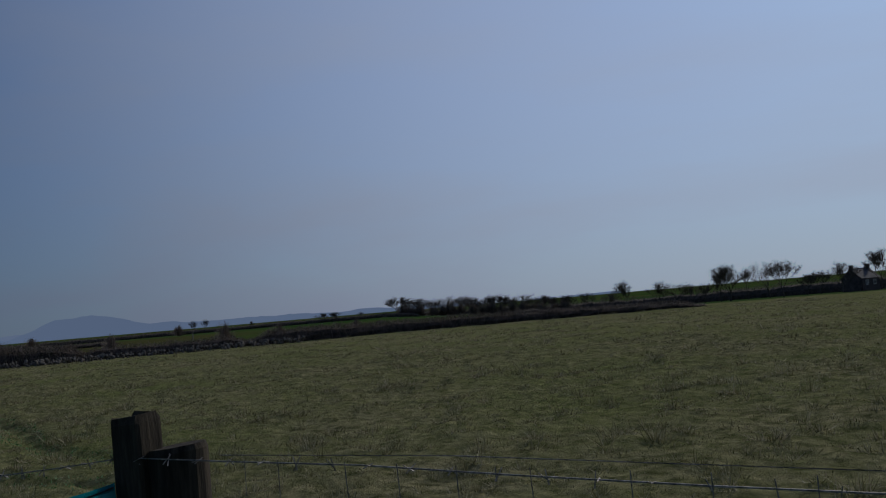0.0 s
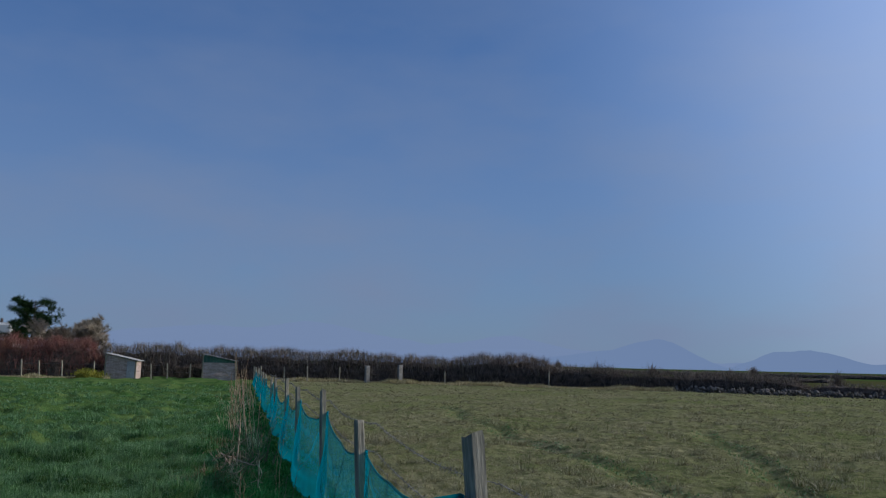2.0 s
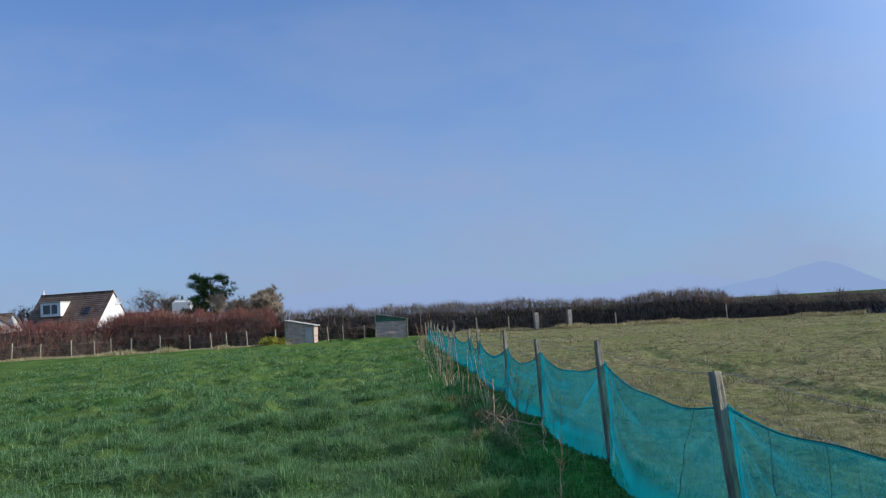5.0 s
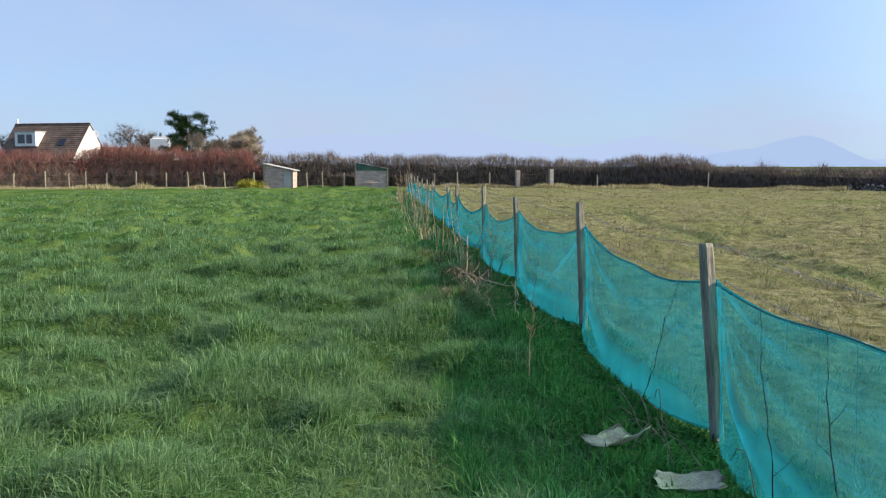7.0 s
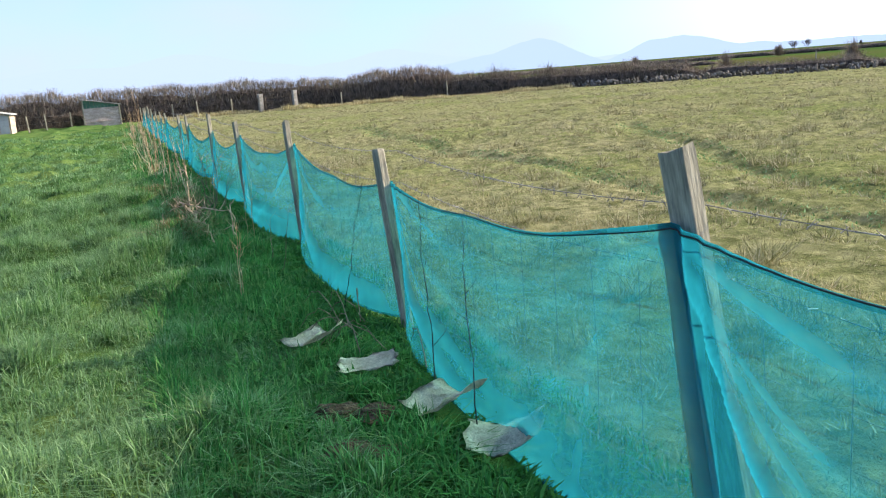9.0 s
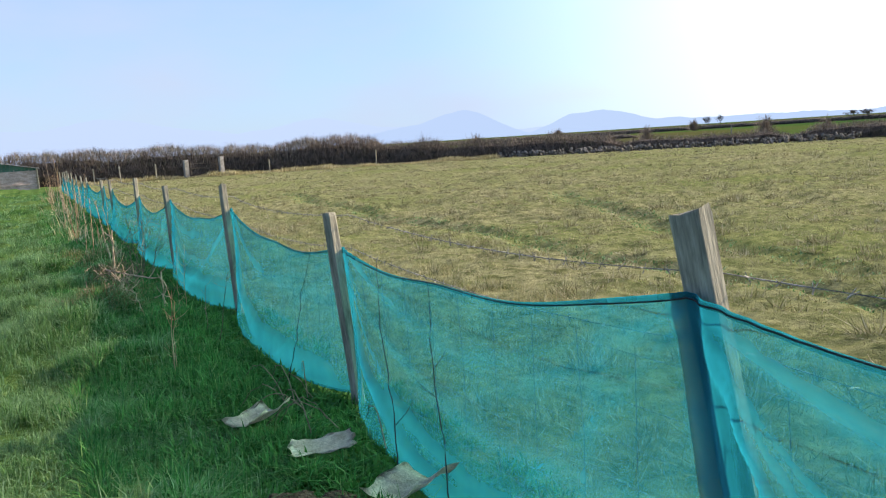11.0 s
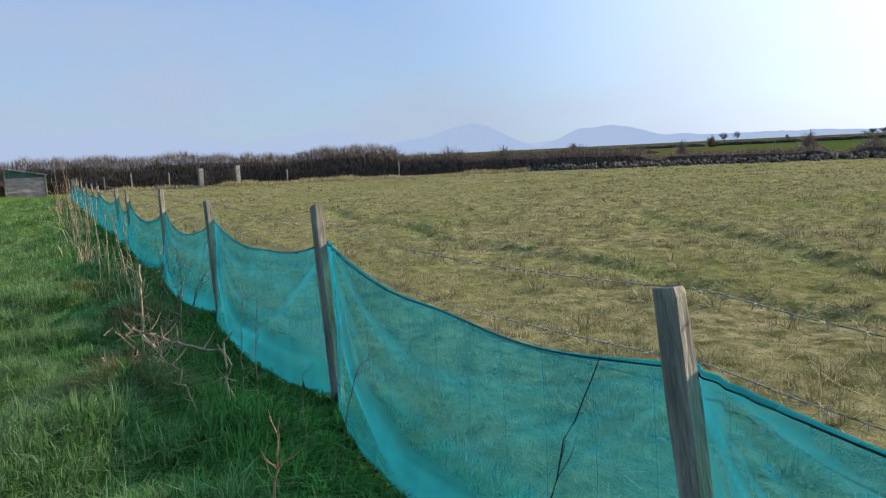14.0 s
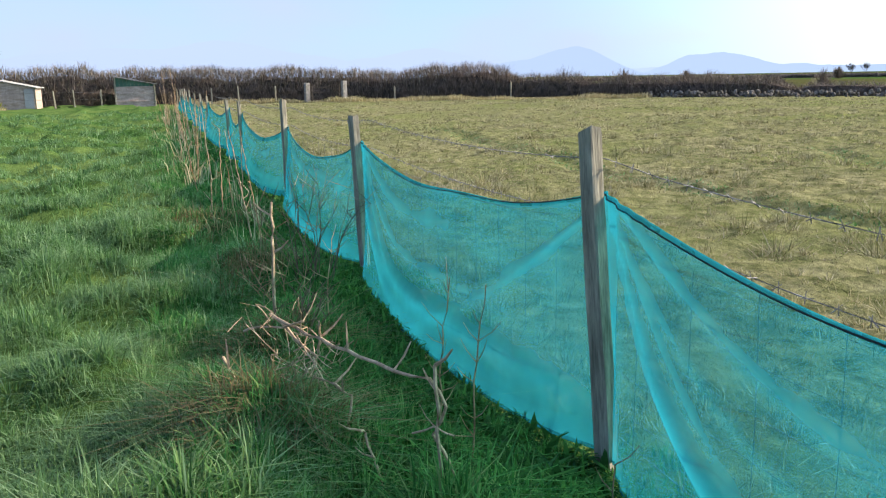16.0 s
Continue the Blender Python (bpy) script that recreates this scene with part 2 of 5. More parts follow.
TILE = simple("brown_roof_tiles", (0.10, 0.065, 0.05), (0.21, 0.15, 0.11), 1.2, 0.9, 0.4, 0.02)
SLATE = simple("grey_slate", (0.05, 0.055, 0.07), (0.1, 0.105, 0.12), 1.5, 0.8)
GREYWALL = simple("grey_render", (0.34, 0.33, 0.32), (0.5, 0.48, 0.46), 1.5, 0.9)
DARKWALL = simple("dark_stone_wall", (0.06, 0.05, 0.05), (0.13, 0.11, 0.1), 1.5, 0.9)
GLASS, _n, _l, _b = material("window_glass", 0.06)
_b.inputs["Base Color"].default_value = (0.03, 0.035, 0.045, 1)
_b.inputs["Specular IOR Level"].default_value = 0.6

# ---- building blocks ----
rng = np.random.default_rng(7)


def part(name, bm, mat, parent=None, label=""):
    """Links a bmesh as one mesh object, under a thing if one is given."""
    me = bpy.data.meshes.new(name)
    bm.to_mesh(me)
    bm.free()
    me.materials.append(mat)
    ob = new(name, me)
    if parent:
        ob.parent = parent
    if label:
        ob["label"] = label
    return ob


def fast(name, verts, faces, mat, parent=None, smooth=False):
    """A mesh object from numpy arrays; faces: arrays of equal-sided polygons."""
    me = bpy.data.meshes.new(name)
    verts = np.asarray(verts, dtype=np.float32)
    me.vertices.add(len(verts))
    me.vertices.foreach_set("co", verts.ravel())
    loops = np.concatenate([f.ravel() for f in faces]).astype(np.int32)
    counts = np.concatenate([np.full(len(f), f.shape[1]) for f in faces]).astype(np.int32)
    starts = np.concatenate([[0], np.cumsum(counts)[:-1]]).astype(np.int32)
    me.loops.add(len(loops))
    me.loops.foreach_set("vertex_index", loops)
    me.polygons.add(len(counts))
    me.polygons.foreach_set("loop_start", starts)
    me.polygons.foreach_set("loop_total", counts)
    me.polygons.foreach_set("use_smooth", np.full(len(counts), smooth))
    me.update(calc_edges=True)
    me.materials.append(mat)
    ob = new(name, me)
    if parent:
        ob.parent = parent
    return ob


def empty(name, m, label, category, group=""):
    ob = new(name)
    ob.matrix_basis = m
    return tagged(ob, label, category, group)


def box(bm, x0, x1, y0, y1, z0, z1):
    v = [bm.verts.new((x, y, z)) for x in (x0, x1) for y in (y0, y1) for z in (z0, z1)]
    for f in ((0, 1, 3, 2), (4, 6, 7, 5), (0, 4, 5, 1), (2, 3, 7, 6), (0, 2, 6, 4), (1, 5, 7, 3)):
        bm.faces.new([v[i] for i in f])
    return v


def slab(name, size, mat, parent=None, bevel=0.01, at=(0, 0, 0), label=""):
    """A box with eased edges."""
    bm = bmesh.new()
    x, y, z = size
    box(bm, at[0] - x / 2, at[0] + x / 2, at[1] - y / 2, at[1] + y / 2, at[2], at[2] + z)
    if bevel:
        bmesh.ops.bevel(bm, geom=bm.edges[:], offset=bevel, segments=1, affect="EDGES")
    return part(name, bm, mat, parent, label)


def tube(bm, points, radii, sides=6):
    """A tapering tube through points."""
    rings = []
    points = [Vector(p) for p in points]
    for i, p in enumerate(points):
        d = (points[min(i + 1, len(points) - 1)] - points[max(i - 1, 0)]).normalized()
        a = d.orthogonal().normalized()
        b = d.cross(a)
        rings.append([bm.verts.new(p + radii[i] * (math.cos(q) * a + math.sin(q) * b)) for q in [2 * math.pi * k / sides for k in range(sides)]])
    for r, s in zip(rings, rings[1:]):
        k0 = min(range(sides), key=lambda k: (s[k].co - r[0].co).length)
        for k in range(sides):
            bm.faces.new((r[k], r[(k + 1) % sides], s[(k + 1 + k0) % sides], s[(k + k0) % sides]))
    bm.faces.new(rings[0][::-1])
    bm.faces.new(rings[-1])


_cells = rng.uniform(0, 1, (512, 512))


def patch(x, y, size=0.22):
    """Smooth random values between 0 and 1, in patches of the given size."""
    u, v = x / size, y / size
    i, j = np.floor(u).astype(int), np.floor(v).astype(int)
    f, g = u - i, v - j
    f, g = f * f * (3 - 2 * f), g * g * (3 - 2 * g)
    c = lambda a, b: _cells[a % 512, b % 512]
    return (c(i, j) * (1 - f) + c(i + 1, j) * f) * (1 - g) + (c(i, j + 1) * (1 - f) + c(i + 1, j + 1) * f) * g


RUTS = [((-32, 7.5), (-20, 6.3), 0.19), ((-20, 6.3), (-12.8, 5.95), 0.19), ((-12.8, 5.95), (-7, 5.5), 0.16), ((-21, 11.4), (-13.3, 8.1), 0.2), ((-13.3, 8.1), (-9, 6.6), 0.15)]


def rut_gap(x, y):
    """The distance to the nearest wheel rut, in rut widths."""
    best = np.full(np.shape(x), 9.0)
    for (x0, y0), (x1, y1), w in RUTS:
        dx, dy = x1 - x0, y1 - y0
        s = np.clip(((x - x0) * dx + (y - y0) * dy) / (dx * dx + dy * dy), 0, 1)
        best = np.minimum(best, np.hypot(x - x0 - s * dx, y - y0 - s * dy + 0.15 * np.sin(0.9 * x)) / w)
    return best


def mound(x, y):
    """Where the pasture rises in tussocks."""
    return np.clip((y - 1.9) / 0.8, 0, 1) * np.clip(patch(x + 11, y + 17, 0.27) - 0.62, 0, None) * (0.3 + 0.9 * patch(x, y + 33, 1.9))


HUMPS = [(-11.45, 0.52, 0.24, 0.15), (-12.7, 0.66, 0.25, 0.1), (-14.4, 0.72, 0.3, 0.1), (-16.5, 0.7, 0.4, 0.08), (-10.6, 0.95, 0.3, 0.07)]


def height(x, y):
    """The lie of the land."""
    x, y = np.asarray(x, float), np.asarray(y, float)
    z = 0.020 * np.sin(1.3 * x + 0.7 * y) * np.sin(0.9 * y - 0.4 * x) + 0.012 * np.sin(3.1 * x + 1.0) * np.sin(2.7 * y + 0.5 * x)
    near_field = np.clip((y - 1.9) / 0.8, 0, 1)
    z = z + near_field * (0.014 * np.sin(4.3 * x + 1.9 * y) * np.sin(3.9 * y - 1.7 * x) + 0.015 * np.sin(9.1 * x - 3 * y) * np.sin(8.3 * y + 2 * x))
    z = z + near_field * (0.06 * np.clip(patch(x, y, 0.5) - 0.66, 0, None) + 0.14 * np.clip(patch(x + 40, y, 0.28) - 0.66, 0, None)) * (0.4 + patch(x, y + 60, 2.5))
    z = z + 0.12 * mound(x, y)
    z = z - 0.09 * np.exp(-rut_gap(x, y) ** 2)
    z = z + np.clip((1.0 - y) / 0.6, 0, 1) * 0.34 * np.clip(patch(x, y + 90, 0.42) - 0.36, 0, None) * (0.5 + 0.7 * patch(x + 7, y, 2.0))
    z = z + 0.07 * np.exp(-((y - 0.95) / 0.3) ** 2) * (0.6 + 0.4 * np.sin(1.7 * x))
    for mx_, my_, wide, up in HUMPS:
        z = z + up * np.exp(-((x - mx_) ** 2 + (y - my_) ** 2) / wide ** 2)
    r = np.hypot(x, y)
    z = z * np.clip((90 - r) / 30, 0, 1)
    away = np.clip((np.arctan2(-x, y) - radians(36)) / radians(-14), 0, 1) * (y > 0)
    fall = np.clip(r - 63, 0, None)
    return z - away * np.minimum(0.02 * fall, 4.5) * np.clip(fall / 25, 0, 1)


# ---- ground ----


def spaced(lo, hi, inner0, inner1, step):
    mid = np.arange(inner0, inner1, step)
    a = inner0 - np.geomspace(step, inner0 - lo, 60)[::-1]
    b = inner1 + np.geomspace(step, hi - inner1, 60)
    return np.concatenate([a, mid, b])


gx, gy = spaced(-4600, 4600, -36, 4, 0.13), spaced(-4600, 4600, -6, 26, 0.13)
X, Y = np.meshgrid(gx, gy, indexing="ij")
Z = height(X, Y)
ny = len(gy)
idx = np.arange(len(gx) * ny).reshape(len(gx), ny)
quads = np.stack([idx[:-1, :-1], idx[1:, :-1], idx[1:, 1:], idx[:-1, 1:]], -1).reshape(-1, 4)
ground = fast("ground", np.stack([X, Y, Z], -1).reshape(-1, 3), [quads], GROUND, smooth=True)
tagged(ground, "grass fields, lush green paddock and olive rough pasture", "ground", kind="structure")


def blades(name, P, H, W, mat, lean=0.45, curl=0.5, la=None, plain=False):
    n = len(P)
    az = rng.uniform(0, 2 * np.pi, n)
    la = rng.uniform(0, 2 * np.pi, n) if la is None else la
    side = np.stack([np.cos(az), np.sin(az), np.zeros(n)], -1) * W[:, None] * 0.5
    amount = np.abs(rng.normal(0, lean, n))
    out = np.stack([np.cos(la), np.sin(la), np.zeros(n)], -1) * (H * amount)[:, None]
    up = np.zeros((n, 3))
    up[:, 2] = H * np.clip(1 - 0.25 * amount, 0.4, 1)
    mid = P + 0.35 * out + 0.6 * up
    tip = P + (1 + curl) * out + up * (1 - curl * 0.35 * np.clip(amount, 0, 1))[:, None]
    if plain:
        return fast(name, np.stack([P - side, P + side, tip], 1).reshape(-1, 3), [np.arange(3 * n).reshape(-1, 3)], mat)
    V = np.stack([P - side, P + side, mid + 0.8 * side, mid - 0.8 * side, tip], 1).reshape(-1, 3)
    b = np.arange(n)[:, None] * 5
    return fast(name, V, [b + np.array([[0, 1, 2, 3]]), b + np.array([[3, 2, 4]])], mat)


def tufts(name, P, d, each, tall, wide, mat, spread=0.05, lean=0.7, lay=0.6, plain=False):
    """Tufts whose blades lean outwards from the middle, and partly all to one side."""
    n = len(P)
    c = np.repeat(np.arange(n), each)
    a, q = rng.uniform(0, 2 * np.pi, n * each), np.abs(rng.normal(0, 1, n * each))
    r = spread * (1 + d[c] / 9)
    B = P[c].copy()
    B[:, 0] += np.cos(a) * q * r
    B[:, 1] += np.sin(a) * q * r
    B[:, 2] = height(B[:, 0], B[:, 1]) - 0.01
    to = rng.uniform(0, 2 * np.pi, n)[c]
    la = np.arctan2(np.sin(a) + lay * np.sin(to), np.cos(a) + lay * np.cos(to)) + rng.normal(0, 0.4, n * each)
    H = tall[c] * rng.uniform(0.45, 1.15, n * each)
    return blades(name, B, H, wide * (1 + d[c] / 8) * rng.uniform(0.7, 1.5, n * each), mat, lean, 0.7, la, plain)


def scatter(n, x0, x1, y0, y1, reach, clump=0.0):
    """Random spots in a rectangle, thinning away from the trodden line."""
    got = []
    total = 0
    while total < n:
        x, y = rng.uniform(x0, x1, 4 * n), rng.uniform(y0, y1, 4 * n)
        d = np.hypot(x - np.clip(x, -13.5, -6), y)
        w = 1 / (1 + (d / reach) ** 2)
        if clump:
            w = w * (1 - clump + clump * patch(x, y))
        keep = rng.uniform(0, 1, 4 * n) < w
        got.append(np.stack([x[keep], y[keep]], -1))
        total += keep.sum()
    p = np.concatenate(got)[:n]
    d = np.hypot(p[:, 0] - np.clip(p[:, 0], -13.5, -6), p[:, 1])
    return np.stack([p[:, 0], p[:, 1], height(p[:, 0], p[:, 1]) - 0.01], -1), d


P, d = scatter(45000, -50, -1, -16, 1.2, 3.0)
lawn = blades("lawn_grass", P, 0.055 * rng.uniform(0.5, 1.3, len(P)), 0.005 * (1 + d / 5), LAWN, 0.6)
tagged(lawn, "short green grass of the paddock", "grass", kind="stuff")
P, d = scatter(14500, -50, -1, -16, 0.75, 3.0, 0.6)
tall = (0.075 + 0.11 * patch(P[:, 0], P[:, 1] + 90, 0.42) ** 1.4) * rng.uniform(0.75, 1.25, len(P))
tagged(tufts("grass_tufts", P, d, 30, tall, 0.0048, LAWN, 0.036, 0.95, 0.7), "lush green grass tufts of the paddock", "grass", kind="stuff")

P, d = scatter(3800, -48, -1, 0.1, 1.8, 3.4, 0.3)
LITTER = [(-7.72, 0.93, 0.16), (-7.17, 1.05, 0.14), (-6.5, 1.22, 0.17), (-6.03, 1.29, 0.17), (-6.59, 0.82, 0.15), (-6.19, 0.76, 0.16)]


def clear(P, d):
    keep = np.ones(len(P), bool)
    for x, y, r in LITTER:
        keep &= np.hypot(P[:, 0] - x, P[:, 1] - y) > r
    return P[keep], d[keep]


P, d = clear(P, d)
tall = (0.08 + 0.11 * patch(P[:, 0] + 50, P[:, 1], 0.4) ** 1.5) * rng.uniform(0.7, 1.3, len(P)) * np.where(P[:, 1] > 1.1, 0.5, 1.0)
tagged(tufts("verge_grass", P, d, 30, tall, 0.0058, VERGE, 0.04, 0.75, 0.6), "long green grass along the foot of the fence", "grass", kind="stuff")
P, d = scatter(26000, -30, -2, 0.45, 1.55, 3.4, 0.75)
P, d = clear(P, d)
low = blades("verge_weeds", P, 0.06 * rng.uniform(0.5, 1.9, len(P)), 0.02 * (1 + d / 9) * rng.uniform(0.6, 1.3, len(P)), WEED, 1.2)
tagged(low, "low dark leafy weeds under the fence", "weeds", kind="stuff")

P = np.array([(-11.5 + rng.normal(0, 0.14), 0.5 + rng.normal(0, 0.12), 0) for _ in range(46)] + [(-12.75 + rng.normal(0, 0.18), 0.64 + rng.normal(0, 0.13), 0) for _ in range(40)]
             + [(-14.2 + rng.normal(0, 0.25), 0.7 + rng.normal(0, 0.14), 0) for _ in range(40)] + [(-16.5 + rng.normal(0, 0.4), 0.65 + rng.normal(0, 0.2), 0) for _ in range(50)])
tagged(tufts("dead_thatch", P, np.full(len(P), 3.0), 26, 0.16 * rng.uniform(0.7, 1.3, len(P)), 0.004, THATCH, 0.06, 1.1, 0.8), "brown matted dead grass in low mounds by the fence", "grass", kind="stuff")

P, d = scatter(90000, -62, 8, 1.7, 60, 7.0)
field = blades("pasture_grass", P, 0.03 * rng.uniform(0.5, 1.4, len(P)), 0.005 * (1 + d / 9), FIELD, 1.0, plain=True)
tagged(field, "short olive pasture grass", "grass", kind="stuff")
P, d = scatter(23000, -62, 8, 1.75, 60, 9.0, 0.9)
keep = rut_gap(P[:, 0], P[:, 1]) > 1.0
P, d = P[keep], d[keep]
tall = (0.022 + 0.03 * patch(P[:, 0], P[:, 1] + 30, 0.9) ** 2 + 0.5 * np.clip(patch(P[:, 0], P[:, 1], 0.22) - 0.64, 0, None) * (0.3 + patch(P[:, 0] + 5, P[:, 1], 1.6)) + 0.15 * mound(P[:, 0], P[:, 1])) * rng.uniform(0.7, 1.3, len(P))
tagged(tufts("pasture_tussocks", P, d, 26, tall, 0.005, FIELD, 0.04, 0.75, 0.5, plain=True), "olive and straw coloured tussocks of rough pasture", "grass", kind="stuff")
P, d = scatter(30000, -32, -6, 5, 12, 9.0)
keep = rut_gap(P[:, 0], P[:, 1]) < 1.7
P, d = P[keep], d[keep]
ruts = blades("rut_grass", P, 0.04 * rng.uniform(0.5, 1.4, len(P)), 0.009 * (1 + d / 8), LAWN, 1.2)
tagged(ruts, "short greener grass in the wheel ruts", "grass", kind="stuff")
P, d = scatter(1500, -22, -1, 1.62, 4.2, 4.0, 0.6)
tagged(tufts("dry_tufts", P, d, 16, 0.075 * rng.uniform(0.6, 1.4, len(P)), 0.0042, STRAW, 0.06, 0.9, 0.5, plain=True), "bleached dry grass tufts behind the fence", "grass", kind="stuff")

# ---- fence ----
FENCE_Y = 1.52
# each post: where its top stands, its height, and how far the top leans for each metre up
POSTS = [(7.3, 1.52, 1.15, 0, 0), (4.2, 1.52, 1.18, 0.02, 0), (1.1, 1.52, 1.2, -0.02, 0), (-2.55, 1.625, 1.288, -0.03, -0.02), (-5.19, 1.515, 1.235, -0.2, -0.015), (-8.06, 1.5, 1.068, -0.13, -0.02),
         (-11.15, 1.545, 1.165, -0.1, 0.0), (-14.5, 1.5, 1.095, -0.1, 0.0), (-18.15, 1.53, 1.135, -0.07, 0.02), (-23.2, 1.52, 1.03, -0.12, 0), (-25.6, 1.52, 1.01, -0.14, 0), (-32.0, 1.52, 0.98, -0.1, 0),
         (-35.2, 1.52, 1.0, -0.12, 0), (-39.3, 1.52, 0.98, 0.08, 0), (-43.0, 1.52, 1.05, -0.1, 0), (-47.0, 1.52, 1.0, 0.05, 0), (-51.0, 1.52, 1.05, -0.08, 0), (-55.0, 1.52, 1.0, 0.05, 0), (-60.0, 1.52, 1.0, 0, 0)]
fence = empty("fence", pose(0, FENCE_Y, 0), "weathered timber post fence with barbed and woven wire", "fence")


def post_mesh(h, w, d, seed):
    r = random.Random(seed)
    bm = bmesh.new()
    levels = [-0.3, 0.0, 0.25 * h, 0.5 * h, 0.75 * h, h - 0.012, h]
    rings = []
    for i, z in enumerate(levels):
        s = 0.94 if i == len(levels) - 1 else 1.0
        ring = []
        for sx, sy in ((-1, -0.84), (-0.86, -1), (0.88, -1), (1, -0.82), (1, 0.8), (0.82, 1), (-0.85, 1), (-1, 0.84)):
            ring.append(bm.verts.new((sx * w / 2 * s + r.uniform(-1, 1) * 0.0035, sy * d / 2 * s + r.uniform(-1, 1) * 0.0035, z + (r.uniform(-0.012, 0.012) if i > 4 else 0))))
        rings.append(ring)
    for a, b in zip(rings, rings[1:]):
        for k in range(8):
            bm.faces.new((a[k], a[(k + 1) % 8], b[(k + 1) % 8], b[k]))
    bm.faces.new(rings[-1])
    return bm


def axis(i, z):
    """The middle of a post at a height above the ground, in the fence's own space."""
    x, y, h, dx, dy = POSTS[i]
    return x + dx * (z - h), y + dy * (z - h) - FENCE_Y


twists = random.Random(4)
for i, (x, y, h, dx, dy) in enumerate(POSTS):
    p = part("post", post_mesh(h, 0.096 if i in (3, 4) else 0.07, 0.085 if i == 3 else 0.05, i), SHADETIMBER if i == 3 else TIMBER, fence)
    fx, fy = axis(i, 0.0)
    p.matrix_basis = pose(fx, fy, 0, -math.degrees(math.atan(dy)), math.degrees(math.atan(dx)), 11 + twists.uniform(-5, 5))



def wire(z, r, barbs, y=0.075, rise=0.0):
    bm = bmesh.new()
    pts = []
    for (xa, *_a), (xb, *_b) in zip(POSTS, POSTS[1:]):
        n = 10
        for j in range(n):
            u = j / n
            pts.append((xa + (xb - xa) * u, y + 0.01 * math.sin(3 * xa + 6 * u), z + rise * min(1, max(0, (xa + (xb - xa) * u + 5.13) / 3.21)) - 0.05 * 4 * u * (1 - u) * (1 if barbs else 0.3) + 0.012 * math.sin(xa * 5)))
    tube(bm, pts, [r] * len(pts), 4)
    if barbs:
        x = 1.0
        while x > -30:
            seg = next((p, q) for p, q in zip(pts, pts[1:]) if p[0] >= x >= q[0])
            f = (seg[0][0] - x) / (seg[0][0] - seg[1][0])
            c = Vector(seg[0]).lerp(Vector(seg[1]), f)
            for s in (0, 1):
                a = random.uniform(0, 3.14)
                v = Vector((random.uniform(-0.3, 0.3), math.cos(a), math.sin(a))) * 0.016
                tube(bm, [c - v + Vector((s * 0.006, 0, 0)), c + v + Vector((s * 0.006, 0, 0))], [0.0018, 0.001], 3)
            x -= 0.1
    return part("barbed_wire" if barbs else "plain_wire", bm, WIRE, fence)


wire(1.05, 0.002, True, rise=0.17)
wire(0.86, 0.002, True)
for z in (0.76, 0.6, 0.46, 0.33, 0.2, 0.1):
    wire(z, 0.0011, False, 0.1)
bm = bmesh.new()
x = 7.0
while x > -20:
    o = random.uniform(-0.01, 0.01)
    tube(bm, [(x, 0.1, 0.06), (x + o, 0.104, 0.4), (x - o, 0.1, 0.77)], [0.0016] * 3, 3)
    x -= 0.3
part("stay_wire", bm, WIRE, fence)

# a taller woven panel on the gate side of the strainer post
bm = bmesh.new()
for z in (1.2, 1.08):
    tube(bm, [(-2.25, 0.1, z - 0.01), (-1.6, 0.1, z), (0.0, 0.08, z - 0.015), (1.06, 0.05, z)], [0.0013] * 4, 4)
for k in range(21):
    x = -2.15 + 0.15 * k + random.uniform(-0.03, 0.03)
    tube(bm, [(x, 0.06, 1.19), (x + random.uniform(-0.008, 0.008), 0.066, 0.98), (x, 0.08, 0.77)], [0.0011] * 3, 3)
part("woven_wire", bm, WIRE, fence)

# stout round gatepost, sawn off
bm = bmesh.new()
ring_r = [(0, -0.3, 0.086), (0, 0.3, 0.084), (0, 0.9, 0.079), (0, 1.225, 0.076), (0, 1.24, 0.07)]
tube(bm, [(0, 0, z) for _, z, _ in ring_r], [r for *_, r in ring_r], 20)
for v in bm.verts:
    if v.co.z > 1.1:
        v.co.z += 0.1 * v.co.x + 0.02 * v.co.y
    a = math.atan2(v.co.y, v.co.x)
    v.co.x *= 1 + 0.03 * math.sin(3 * a + v.co.z * 2)
    v.co.y *= 1 + 0.03 * math.sin(5 * a + 1)
stump = part("strainer_post", bm, SHADETIMBER)
stump.matrix_basis = pose(-2.46, 1.68, -0.04)
tagged(stump, "thick round timber strainer post sawn off beside the fence", "post")

# ---- netting ----
# ties: the post, the height of the tie and of the lower edge, and the side of the post on which the net runs
TIES = [(3, 1.13, 0.12, -1), (4, 1.02, 0.03, -1), (5, 0.875, 0.06, 1), (6, 0.955, 0.06, 1), (7, 0.92, 0.06, 1), (8, 0.85, 0.08, 1), (9, 0.84, 0.08, 1), (10, 0.86, 0.08, 1), (11, 0.84, 0.08, 1),
        (12, 0.8, 0.08, 1), (13, 0.8, 0.08, 1), (14, 0.82, 0.08, 1), (15, 0.8, 0.08, 1), (16, 0.82, 0.08, 1), (17, 0.8, 0.08, 1)]
netting = empty("windbreak_netting", pose(0, FENCE_Y, 0), "teal green windbreak netting sagging along the fence posts", "netting")


def gather_tag(ob, values):
    layer = ob.data.attributes.new("gathered", "FLOAT", "POINT")
    layer.data.foreach_set("value", np.ascontiguousarray(values, dtype=np.float32).ravel())


